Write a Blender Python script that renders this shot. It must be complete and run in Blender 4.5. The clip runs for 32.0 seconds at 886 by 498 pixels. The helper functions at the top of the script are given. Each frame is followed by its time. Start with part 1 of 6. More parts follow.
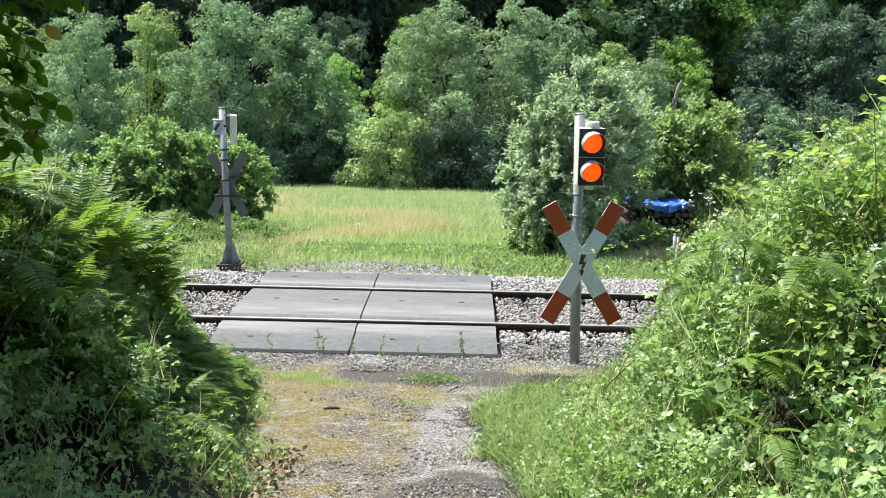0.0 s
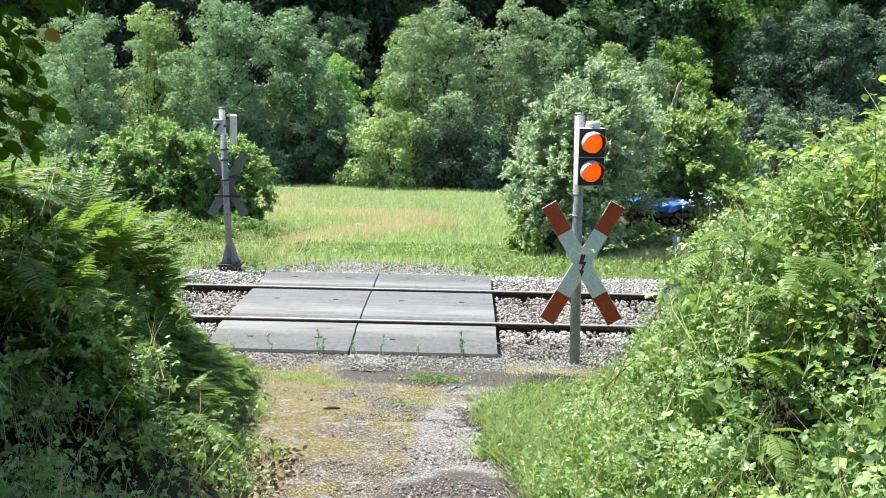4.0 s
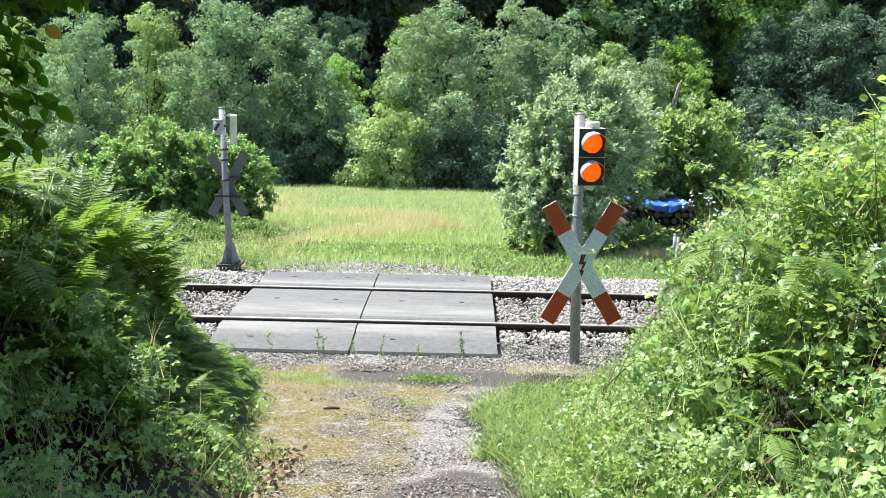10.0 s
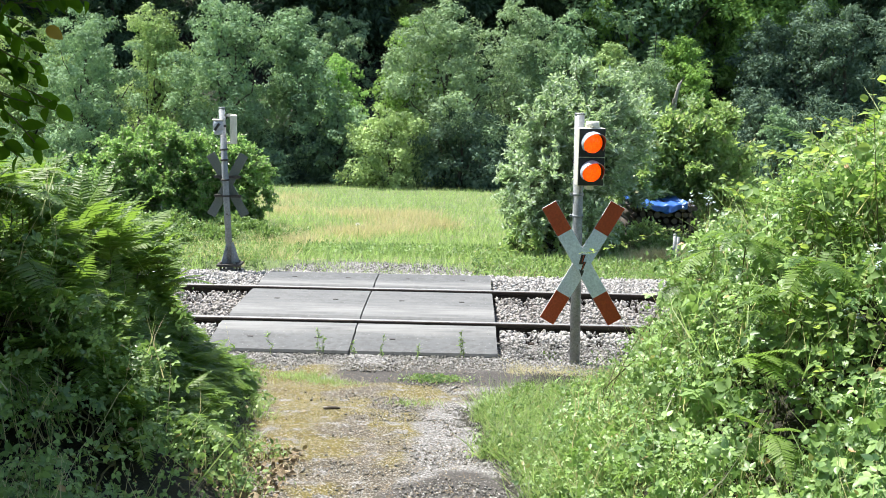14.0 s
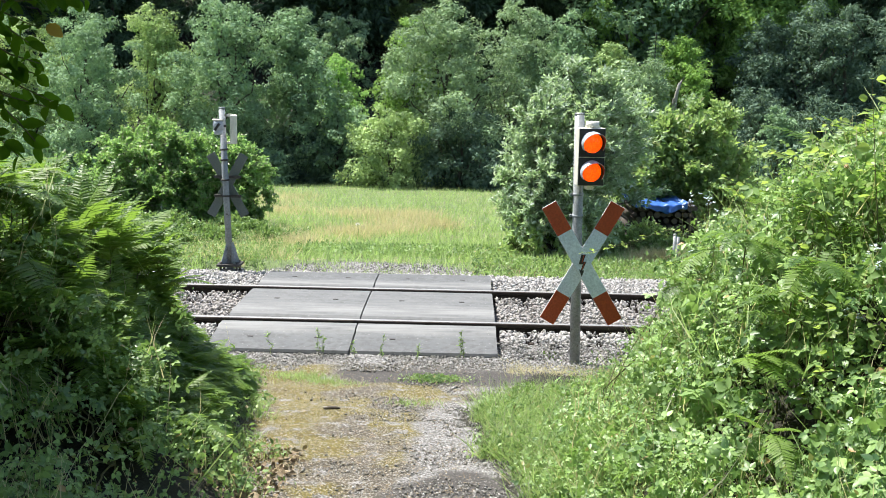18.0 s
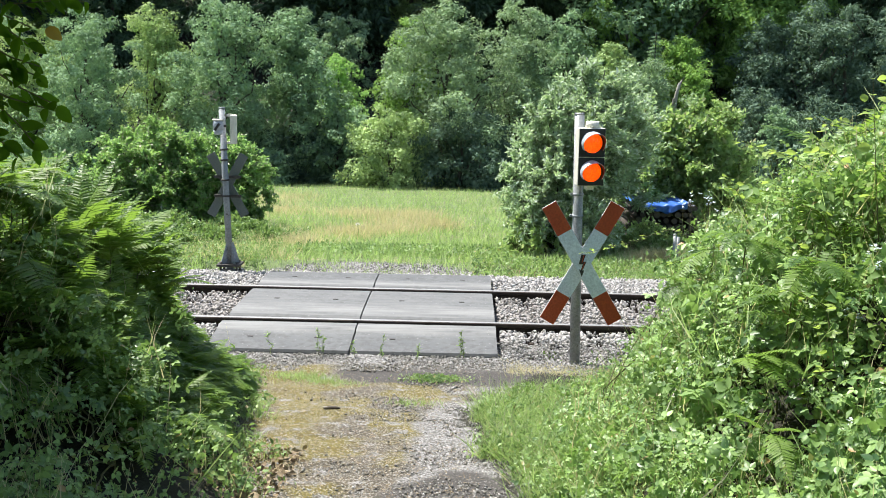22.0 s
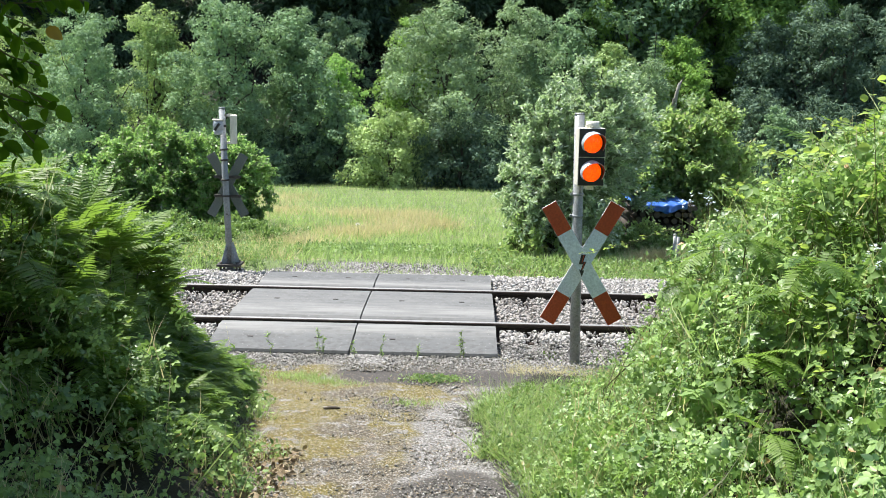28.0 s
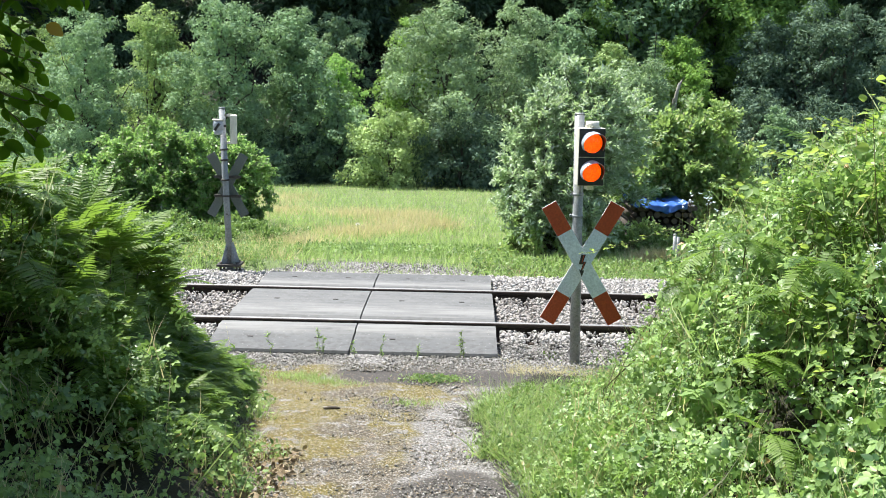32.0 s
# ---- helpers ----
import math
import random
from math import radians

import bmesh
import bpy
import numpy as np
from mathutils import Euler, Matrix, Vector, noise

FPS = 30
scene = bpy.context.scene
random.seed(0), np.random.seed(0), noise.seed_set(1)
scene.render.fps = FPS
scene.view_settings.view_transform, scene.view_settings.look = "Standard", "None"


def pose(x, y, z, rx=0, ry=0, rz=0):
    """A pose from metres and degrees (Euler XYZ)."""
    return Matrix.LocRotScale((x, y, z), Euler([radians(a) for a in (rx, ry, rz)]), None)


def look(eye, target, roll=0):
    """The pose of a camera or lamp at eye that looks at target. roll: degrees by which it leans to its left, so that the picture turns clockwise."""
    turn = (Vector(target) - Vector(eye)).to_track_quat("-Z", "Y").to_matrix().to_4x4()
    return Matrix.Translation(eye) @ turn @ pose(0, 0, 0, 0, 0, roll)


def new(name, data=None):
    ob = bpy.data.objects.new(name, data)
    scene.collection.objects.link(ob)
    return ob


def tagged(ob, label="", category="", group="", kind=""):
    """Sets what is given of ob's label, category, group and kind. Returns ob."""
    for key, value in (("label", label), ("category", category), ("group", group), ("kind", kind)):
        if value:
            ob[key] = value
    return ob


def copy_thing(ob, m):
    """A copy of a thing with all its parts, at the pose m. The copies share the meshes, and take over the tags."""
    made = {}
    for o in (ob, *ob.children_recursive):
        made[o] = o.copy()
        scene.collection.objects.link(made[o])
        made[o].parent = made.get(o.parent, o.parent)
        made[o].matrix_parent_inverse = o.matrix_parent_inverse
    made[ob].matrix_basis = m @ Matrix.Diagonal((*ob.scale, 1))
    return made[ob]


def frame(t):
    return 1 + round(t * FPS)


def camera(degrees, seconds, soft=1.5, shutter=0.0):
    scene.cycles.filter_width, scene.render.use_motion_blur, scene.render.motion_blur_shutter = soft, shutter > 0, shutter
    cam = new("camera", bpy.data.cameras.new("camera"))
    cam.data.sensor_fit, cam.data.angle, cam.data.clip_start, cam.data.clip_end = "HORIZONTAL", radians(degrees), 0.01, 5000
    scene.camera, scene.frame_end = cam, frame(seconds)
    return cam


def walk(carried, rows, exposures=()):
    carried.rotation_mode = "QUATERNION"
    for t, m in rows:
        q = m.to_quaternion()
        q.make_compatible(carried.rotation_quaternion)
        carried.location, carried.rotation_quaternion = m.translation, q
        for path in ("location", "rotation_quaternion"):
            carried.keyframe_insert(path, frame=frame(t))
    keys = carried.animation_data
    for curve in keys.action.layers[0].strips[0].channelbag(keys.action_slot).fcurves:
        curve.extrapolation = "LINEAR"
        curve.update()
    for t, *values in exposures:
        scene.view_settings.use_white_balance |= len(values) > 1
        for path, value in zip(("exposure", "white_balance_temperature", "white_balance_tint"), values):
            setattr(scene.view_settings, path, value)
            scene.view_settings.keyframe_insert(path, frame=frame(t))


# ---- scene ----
eye = (-0.333, -10.296, 2.499)
view = look(eye, (-0.517, -0.441, 0.798), 1.08)
cam = camera(44.71, 32.0, soft=0.9)
walk(cam, [(0, view), (32, view)], [(0, 1.12), (3, 1.18), (6, 1.33), (10, 1.34), (14, 1.24), (18, 1.16), (22, 1.11), (25, 1.09), (29, 1.12), (32, 1.20)])

# ---- light ----
SUN = Vector((-0.50, 0.34, 1.15)).normalized()
world = bpy.data.worlds.new("sky")
scene.world = world
world.use_nodes = True
wn = world.node_tree.nodes
sky = wn.new("ShaderNodeTexSky")
sky.sky_type, sky.sun_disc = "NISHITA", False
sky.sun_elevation = math.asin(SUN.z)
sky.sun_rotation = math.atan2(SUN.x, SUN.y)
sky.air_density, sky.dust_density = 1.0, 1.5
wn["Background"].inputs["Strength"].default_value = 0.10
world.node_tree.links.new(sky.outputs[0], wn["Background"].inputs["Color"])
sun = new("sun", bpy.data.lights.new("sun", "SUN"))
sun.data.energy, sun.data.angle, sun.data.color = 5.0, radians(0.6), (1.0, 0.96, 0.90)
sun.matrix_world = look((-20, 8, 30), Vector((-20, 8, 30)) - SUN)

# ---- materials ----


def nodes_of(name):
    m = bpy.data.materials.new(name)
    m.use_nodes = True
    nt = m.node_tree
    return m, nt, nt.nodes["Principled BSDF"]


def node(nt, kind, **values):
    n = nt.nodes.new("ShaderNode" + kind)
    for key, v in values.items():
        n.inputs[key].default_value = v
    return n


def mix(nt, fac, a, b):
    n = nt.nodes.new("ShaderNodeMix")
    n.data_type = "RGBA"
    for sock, v in ((0, fac), (6, a), (7, b)):
        if isinstance(v, (tuple, float, int)):
            n.inputs[sock].default_value = (*v, 1) if isinstance(v, tuple) else v
        else:
            nt.links.new(v, n.inputs[sock])
    return n.outputs[2]


def ramp(nt, value, lo, hi):
    n = nt.nodes.new("ShaderNodeMapRange")
    n.inputs[1].default_value, n.inputs[2].default_value = lo, hi
    nt.links.new(value, n.inputs[0])
    return n.outputs[0]


def grain(nt, scale, detail=4.0, coord="Object"):
    c = nt.nodes.new("ShaderNodeTexCoord")
    n = node(nt, "TexNoise", Scale=scale, Detail=detail)
    nt.links.new(c.outputs[coord], n.inputs["Vector"])
    return n.outputs["Fac"]


def bump(nt, bsdf, height, strength=0.3, distance=0.01):
    b = node(nt, "Bump", Strength=strength, Distance=distance)
    nt.links.new(height, b.inputs["Height"])
    nt.links.new(b.outputs[0], bsdf.inputs["Normal"])


def leaf_mat(name, dark, light, odd=None, trans=0.3, rough=0.45, by_object=False, patch=0.6, oddness=0.06, gloss=0.36, speck=0.5):
    """Leaves: colour varies from leaf to leaf and from patch to patch; some light comes through."""
    m, nt, p = nodes_of(name)
    if by_object:
        rnd = nt.nodes.new("ShaderNodeObjectInfo").outputs["Random"]
    else:
        rnd = nt.nodes.new("ShaderNodeNewGeometry").outputs["Random Per Island"]
    big = ramp(nt, grain(nt, patch, 2.0), 0.35, 0.65)
    half = nt.nodes.new("ShaderNodeMath")
    half.operation = "MULTIPLY_ADD"
    nt.links.new(rnd, half.inputs[0])
    half.inputs[1].default_value = speck
    scaled = nt.nodes.new("ShaderNodeMath")
    scaled.operation = "MULTIPLY"
    nt.links.new(big, scaled.inputs[0])
    scaled.inputs[1].default_value = 1 - speck
    nt.links.new(scaled.outputs[0], half.inputs[2])
    col = mix(nt, half.outputs[0], dark, light)
    if odd:
        col = mix(nt, ramp(nt, rnd, 1 - oddness, 1 - oddness + 0.005), col, odd)
    nt.links.new(col, p.inputs["Base Color"])
    p.inputs["Roughness"].default_value = rough
    p.inputs["Specular IOR Level"].default_value = gloss
    t = nt.nodes.new("ShaderNodeBsdfTranslucent")
    warm = mix(nt, 0.5, col, tuple(min(1, c * k) for c, k in zip(light, (1.28, 1.42, 0.75))))
    nt.links.new(warm, t.inputs["Color"])
    s = nt.nodes.new("ShaderNodeMixShader")
    s.inputs[0].default_value = trans
    nt.links.new(p.outputs[0], s.inputs[1])
    nt.links.new(t.outputs[0], s.inputs[2])
    nt.links.new(s.outputs[0], nt.nodes["Material Output"].inputs["Surface"])
    return m


def plain_mat(name, a, b, scale=8.0, rough=0.6, metal=0.0, rel=0.2, dist=0.004, fine=90.0, spot=None, spots=0.62):
    """Two colours mixed by coarse and fine grain, with a fine relief and, if given, blotches of a third colour."""
    m, nt, p = nodes_of(name)
    g1, g2 = grain(nt, scale), grain(nt, fine, 3.0)
    col = mix(nt, ramp(nt, g1, 0.3, 0.7), a, b)
    col = mix(nt, ramp(nt, g2, 0.35, 0.75), col, tuple(c * 0.72 for c in a))
    if spot:
        col = mix(nt, ramp(nt, grain(nt, scale * 2.3, 6.0), spots, spots + 0.06), col, spot)
    nt.links.new(col, p.inputs["Base Color"])
    p.inputs["Roughness"].default_value, p.inputs["Metallic"].default_value = rough, metal
    bump(nt, p, g2, rel, dist)
    return m


def island_mat(name, colours, rough=0.85, scale=30.0):
    """Loose pieces: each takes one of a few colours."""
    m, nt, p = nodes_of(name)
    rnd = nt.nodes.new("ShaderNodeNewGeometry").outputs["Random Per Island"]
    n = nt.nodes.new("ShaderNodeValToRGB")
    els = n.color_ramp.elements
    while len(els) < len(colours):
        els.new(0.5)
    for i, c in enumerate(colours):
        els[i].position, els[i].color = i / max(1, len(colours) - 1), (*c, 1)
    nt.links.new(rnd, n.inputs[0])
    col = mix(nt, ramp(nt, grain(nt, scale), 0.35, 0.7), n.outputs[0], tuple(c * 0.7 for c in colours[0]))
    nt.links.new(col, p.inputs["Base Color"])
    p.inputs["Roughness"].default_value = rough
    bump(nt, p, grain(nt, scale * 3), 0.3, 0.004)
    return m


def ground_mat():
    """Soil, mossy gravel on the path, crushed stone by the track, turf: mixed by three fields and noise."""
    m, nt, p = nodes_of("ground")

    def field(name):
        a = nt.nodes.new("ShaderNodeAttribute")
        a.attribute_name = name
        return a.outputs["Fac"]

    def ragged(f, scale, amount=0.5):
        n = nt.nodes.new("ShaderNodeMath")
        n.operation = "ADD"
        s = nt.nodes.new("ShaderNodeMath")
        s.operation = "MULTIPLY_ADD"
        nt.links.new(grain(nt, scale, 5.0), s.inputs[0])
        s.inputs[1].default_value, s.inputs[2].default_value = amount * 2, -amount
        nt.links.new(f, n.inputs[0])
        nt.links.new(s.outputs[0], n.inputs[1])
        return ramp(nt, n.outputs[0], 0.42, 0.58)

    co = nt.nodes.new("ShaderNodeTexCoord")
    fine, mid, big = grain(nt, 70, 5.0), grain(nt, 9, 5.0), grain(nt, 1.7, 4.0)
    # soil near black: the shade under the growth is put into its colour
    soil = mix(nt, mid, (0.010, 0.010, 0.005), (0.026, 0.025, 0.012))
    turf = mix(nt, ramp(nt, mid, 0.3, 0.7), (0.06, 0.09, 0.030), (0.14, 0.19, 0.070))
    turf = mix(nt, ramp(nt, big, 0.52, 0.68), turf, (0.22, 0.19, 0.10))

    def chips(sc, *steps):
        vo = node(nt, "TexVoronoi", Scale=sc)
        nt.links.new(co.outputs["Object"], vo.inputs["Vector"])
        sep = nt.nodes.new("ShaderNodeSeparateColor")
        nt.links.new(vo.outputs["Color"], sep.inputs[0])
        n = nt.nodes.new("ShaderNodeValToRGB")
        n.color_ramp.interpolation = "CONSTANT"
        els = n.color_ramp.elements
        while len(els) < len(steps):
            els.new(0.5)
        for e, (at, c) in zip(els, steps):
            e.position, e.color = at, (*c, 1)
        nt.links.new(sep.outputs[0], n.inputs[0])
        return n.outputs[0]

    pale = chips(125.0, (0.0, (0.045, 0.043, 0.039)), (0.22, (0.105, 0.101, 0.094)), (0.50, (0.178, 0.174, 0.167)), (0.76, (0.320, 0.318, 0.312)))
    brown = chips(150.0, (0.0, (0.034, 0.027, 0.016)), (0.28, (0.054, 0.044, 0.028)), (0.58, (0.094, 0.079, 0.054)), (0.84, (0.310, 0.295, 0.260)))
    mossy = chips(150.0, (0.0, (0.040, 0.034, 0.007)), (0.28, (0.088, 0.070, 0.008)), (0.60, (0.150, 0.120, 0.016)), (0.86, (0.300, 0.290, 0.255)))
    path = mix(nt, ramp(nt, grain(nt, 1.6, 10.0), 0.43, 0.51), brown, mossy)
    path = mix(nt, ramp(nt, grain(nt, 7.0, 9.0), 0.58, 0.64), path, pale)
    path = mix(nt, ragged(field("pale"), 3.2, 0.42), path, pale)
    tar = mix(nt, ramp(nt, fine, 0.60, 0.80), (0.048, 0.044, 0.040), (0.26, 0.25, 0.235))
    path = mix(nt, ragged(field("tar"), 3.0, 0.4), path, tar)
    stone = chips(60.0, (0.0, (0.060, 0.058, 0.055)), (0.3, (0.125, 0.122, 0.116)), (0.6, (0.200, 0.197, 0.190)), (0.85, (0.300, 0.298, 0.290)))
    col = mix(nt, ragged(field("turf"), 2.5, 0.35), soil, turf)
    col = mix(nt, ragged(field("path"), 4.0, 0.45), col, path)
    col = mix(nt, ragged(field("stone"), 6.0, 0.3), col, stone)
    nt.links.new(col, p.inputs["Base Color"])
    p.inputs["Roughness"].default_value = 0.9
    bump(nt, p, fine, 0.6, 0.015)
    return m


def concrete_mat():
    """Grey concrete, worn paler near the rail, with darker tyre dirt, stains and pores."""
    m, nt, p = nodes_of("concrete")
    g1, g2, g3 = grain(nt, 3.0, 6.0), grain(nt, 130, 3.0), grain(nt, 14, 6.0)
    col = mix(nt, ramp(nt, g1, 0.3, 0.7), (0.076, 0.081, 0.085), (0.108, 0.113, 0.115))
    col = mix(nt, ramp(nt, g3, 0.48, 0.75), col, (0.062, 0.063, 0.060))
    col = mix(nt, ramp(nt, grain(nt, 11.0, 9.0), 0.56, 0.66), col, (0.066, 0.069, 0.071))
    col = mix(nt, ramp(nt, grain(nt, 38.0, 4.0), 0.66, 0.70), col, (0.24, 0.24, 0.235))
    col = mix(nt, ramp(nt, g2, 0.60, 0.72), col, (0.08, 0.08, 0.077))
    worn = nt.nodes.new("ShaderNodeAttribute")
    worn.attribute_name = "worn"
    blot = nt.nodes.new("ShaderNodeMath")
    blot.operation = "MULTIPLY"
    nt.links.new(worn.outputs["Fac"], blot.inputs[0])
    place = nt.nodes.new("ShaderNodeTexCoord")
    along = nt.nodes.new("ShaderNodeMapping")
    along.inputs["Scale"].default_value = (1.3, 11.0, 1.0)
    nt.links.new(place.outputs["Object"], along.inputs["Vector"])
    streak = node(nt, "TexNoise", Scale=1.0, Detail=8.0)
    nt.links.new(along.outputs[0], streak.inputs["Vector"])
    nt.links.new(ramp(nt, streak.outputs["Fac"], 0.22, 0.58), blot.inputs[1])
    col = mix(nt, blot.outputs[0], col, (0.218, 0.222, 0.216))
    nt.links.new(col, p.inputs["Base Color"])
    p.inputs["Roughness"].default_value = 0.8
    bump(nt, p, g2, 0.35, 0.004)
    return m


GROUND = ground_mat()
CONCRETE = concrete_mat()
M_SLOT = plain_mat("slot_iron", (0.03, 0.03, 0.03), (0.06, 0.05, 0.045), 20, 0.7)
M_RAILHEAD = plain_mat("rail_head_steel", (0.40, 0.395, 0.39), (0.50, 0.49, 0.48), 5, 0.5, 0.85, 0.1)
M_RAIL = plain_mat("rusty_rail_steel", (0.026, 0.020, 0.016), (0.056, 0.040, 0.030), 12, 0.8, 0.2, 0.5)
M_SLEEPER = plain_mat("grey_sleeper_wood", (0.22, 0.205, 0.19), (0.34, 0.325, 0.31), 6, 0.85, 0, 0.6)
M_BALLAST = island_mat("ballast_stone", [(0.290, 0.275, 0.255), (0.450, 0.450, 0.438), (0.350, 0.335, 0.312), (0.540, 0.545, 0.535), (0.385, 0.370, 0.350)])
M_BALLAST_RUST = island_mat("rust_stained_ballast", [(0.270, 0.250, 0.228), (0.420, 0.405, 0.388), (0.330, 0.305, 0.282), (0.500, 0.495, 0.480)])
M_PEBBLE = island_mat("path_gravel", [(0.14, 0.13, 0.11), (0.36, 0.355, 0.34), (0.18, 0.165, 0.14), (0.48, 0.475, 0.46), (0.24, 0.225, 0.20), (0.40, 0.395, 0.38)])
M_GALV = plain_mat("weathered_galvanised_steel", (0.255, 0.275, 0.280), (0.370, 0.388, 0.390), 9, 0.55, 0.1, 0.25, 0.003, 60, (0.150, 0.146, 0.136))
M_DKGALV = plain_mat("dark_weathered_steel", (0.24, 0.265, 0.285), (0.35, 0.375, 0.395), 9, 0.6, 0.1, 0.25, 0.003, 60, (0.10, 0.09, 0.08))
M_WHITE = plain_mat("weathered_white_reflective_sheet", (0.760, 0.850, 0.960), (0.820, 0.890, 0.970), 6, 0.42, 0, 0.08, 0.002, 60, (0.540, 0.599, 0.637), 0.66)
M_RED = plain_mat("faded_red_reflective_sheet", (0.430, 0.058, 0.019), (0.520, 0.084, 0.028), 6, 0.45, 0, 0.08, 0.002, 60, (0.36, 0.050, 0.020))
M_EDGE = plain_mat("board_edge", (0.55, 0.55, 0.53), (0.65, 0.64, 0.61), 9, 0.5)
M_BACK = plain_mat("grey_board_back", (0.115, 0.138, 0.126), (0.165, 0.190, 0.172), 6, 0.7)
M_BLACK = plain_mat("matt_black_housing", (0.010, 0.010, 0.011), (0.022, 0.022, 0.022), 7, 0.55)
M_CREAM = plain_mat("cream_housing", (0.72, 0.70, 0.61), (0.82, 0.80, 0.70), 7, 0.5)
M_VISOR = plain_mat("grey_visor", (0.40, 0.44, 0.50), (0.50, 0.54, 0.60), 9, 0.4)
M_IRON = plain_mat("dark_iron", (0.05, 0.048, 0.045), (0.10, 0.09, 0.08), 10, 0.7, 0.3, 0.4)
M_BARK = plain_mat("grey_brown_bark", (0.05, 0.042, 0.033), (0.14, 0.12, 0.10), 4, 0.9, 0, 0.8, 0.03, 18)
M_PALEBARK = plain_mat("bleached_dead_wood", (0.30, 0.28, 0.26), (0.45, 0.43, 0.40), 4, 0.9, 0, 0.6, 0.02, 18)
M_LOG = plain_mat("firewood_bark", (0.030, 0.024, 0.019), (0.066, 0.054, 0.042), 12, 0.9, 0, 0.6, 0.01)
M_LOGEND = plain_mat("firewood_cut_end", (0.076, 0.061, 0.048), (0.125, 0.103, 0.080), 20, 0.85, 0, 0.3)
M_TARP = plain_mat("blue_tarpaulin", (0.035, 0.12, 0.45), (0.06, 0.18, 0.60), 3, 0.38, 0, 0.2, 0.01, 25)
M_STEM = plain_mat("green_brown_stem", (0.09, 0.10, 0.035), (0.17, 0.14, 0.06), 15, 0.7)
M_STRAW = island_mat("dead_straw", [(0.24, 0.18, 0.10), (0.42, 0.34, 0.22), (0.15, 0.10, 0.06)])

BRAMBLE = leaf_mat("bramble_leaf", (0.030, 0.080, 0.034), (0.355, 0.520, 0.170), (0.42, 0.27, 0.13), 0.30, 0.40, oddness=0.012, patch=2.4, gloss=0.32)
BRAMBLE_ONE = leaf_mat("bramble_leaf_single", (0.070, 0.140, 0.043), (0.467, 0.568, 0.162), None, 0.5, 0.42, True)
HERB = leaf_mat("herb_leaf", (0.036, 0.090, 0.036), (0.335, 0.470, 0.170), (0.345, 0.285, 0.125), 0.30, 0.5, oddness=0.02, patch=2.4)
FERN = leaf_mat("fern_frond_green", (0.050, 0.110, 0.026), (0.270, 0.400, 0.080), None, 0.45, 0.45, True)
GRASS = leaf_mat("grass_blade", (0.185, 0.285, 0.100), (0.410, 0.525, 0.235), (0.507, 0.454, 0.385), 0.5, 0.5, oddness=0.10)
DRY = leaf_mat("dry_grass_stalk", (0.420, 0.370, 0.225), (0.680, 0.600, 0.420), (0.450, 0.370, 0.250), 0.45, 0.7, oddness=0.2)
WILLOW = leaf_mat("willow_leaf", (0.150, 0.225, 0.132), (0.490, 0.610, 0.420), (0.62, 0.68, 0.62), 0.42, 0.45, oddness=0.16)
HAZEL = leaf_mat("hazel_leaf", (0.080, 0.160, 0.058), (0.480, 0.610, 0.270), (0.42, 0.40, 0.25), 0.42, 0.45, oddness=0.08)
THICKET = leaf_mat("thicket_leaf", (0.068, 0.145, 0.055), (0.390, 0.575, 0.225), (0.40, 0.36, 0.30), 0.40, 0.45, oddness=0.10)
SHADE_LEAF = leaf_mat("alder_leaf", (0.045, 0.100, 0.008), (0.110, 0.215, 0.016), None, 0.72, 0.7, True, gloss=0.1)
YELLOW_LEAF = leaf_mat("yellowed_leaf", (0.32, 0.20, 0.03), (0.42, 0.28, 0.04), None, 0.45, 0.5, True)
TREE_BLUE = leaf_mat("bluish_tree_leaf", (0.077, 0.142, 0.089), (0.368, 0.520, 0.302), None, 0.20, 0.65, patch=0.8, gloss=0.06, speck=0.3)
TREE_MID = leaf_mat("green_tree_leaf", (0.106, 0.180, 0.084), (0.500, 0.632, 0.275), None, 0.20, 0.65, patch=0.8, gloss=0.06, speck=0.3)
TREE_LIGHT = leaf_mat("light_tree_leaf", (0.086, 0.168, 0.049), (0.337, 0.514, 0.151), None, 0.32, 0.65, patch=0.8, gloss=0.06, speck=0.3)
TREE_GREY = leaf_mat("grey_green_tree_leaf", (0.093, 0.148, 0.089), (0.383, 0.510, 0.296), None, 0.20, 0.65, patch=0.8, gloss=0.06, speck=0.3)
TREE_PALE = leaf_mat("pale_green_tree_leaf", (0.175, 0.320, 0.090), (0.370, 0.560, 0.200), None, 0.35, 0.65, patch=0.8, gloss=0.06, speck=0.3)
# deep green of some trees; also carries the shade at the wood's foot
TREE_DEEP_SHADE = leaf_mat("deep_green_or_shaded_leaf", (0.050, 0.092, 0.066), (0.188, 0.272, 0.190), None, 0.20, 0.65, patch=0.8, gloss=0.06, speck=0.3)
NEEDLE = leaf_mat("spruce_needle", (0.024, 0.052, 0.030), (0.080, 0.135, 0.072), None, 0.12, 0.6, patch=0.25, gloss=0.2)


def lamp_mat():
    m, nt, p = nodes_of("lit_amber_lens")
    v = node(nt, "TexVoronoi", Scale=85.0)
    c = nt.nodes.new("ShaderNodeTexCoord")
    nt.links.new(c.outputs["Object"], v.inputs["Vector"])
    col = mix(nt, ramp(nt, v.outputs["Distance"], 0.0, 0.6), (1.0, 0.145, 0.004), (0.80, 0.036, 0.0006))
    nt.links.new(col, p.inputs["Emission Color"])
    p.inputs["Emission Strength"].default_value = 0.85
    p.inputs["Base Color"].default_value = (0.5, 0.08, 0.005, 1)
    p.inputs["Roughness"].default_value = 0.15
    bump(nt, p, v.outputs["Distance"], 0.4, 0.004)
    return m


M_LENS = lamp_mat()

# ---- mesh helpers ----
rng = np.random.default_rng(11)


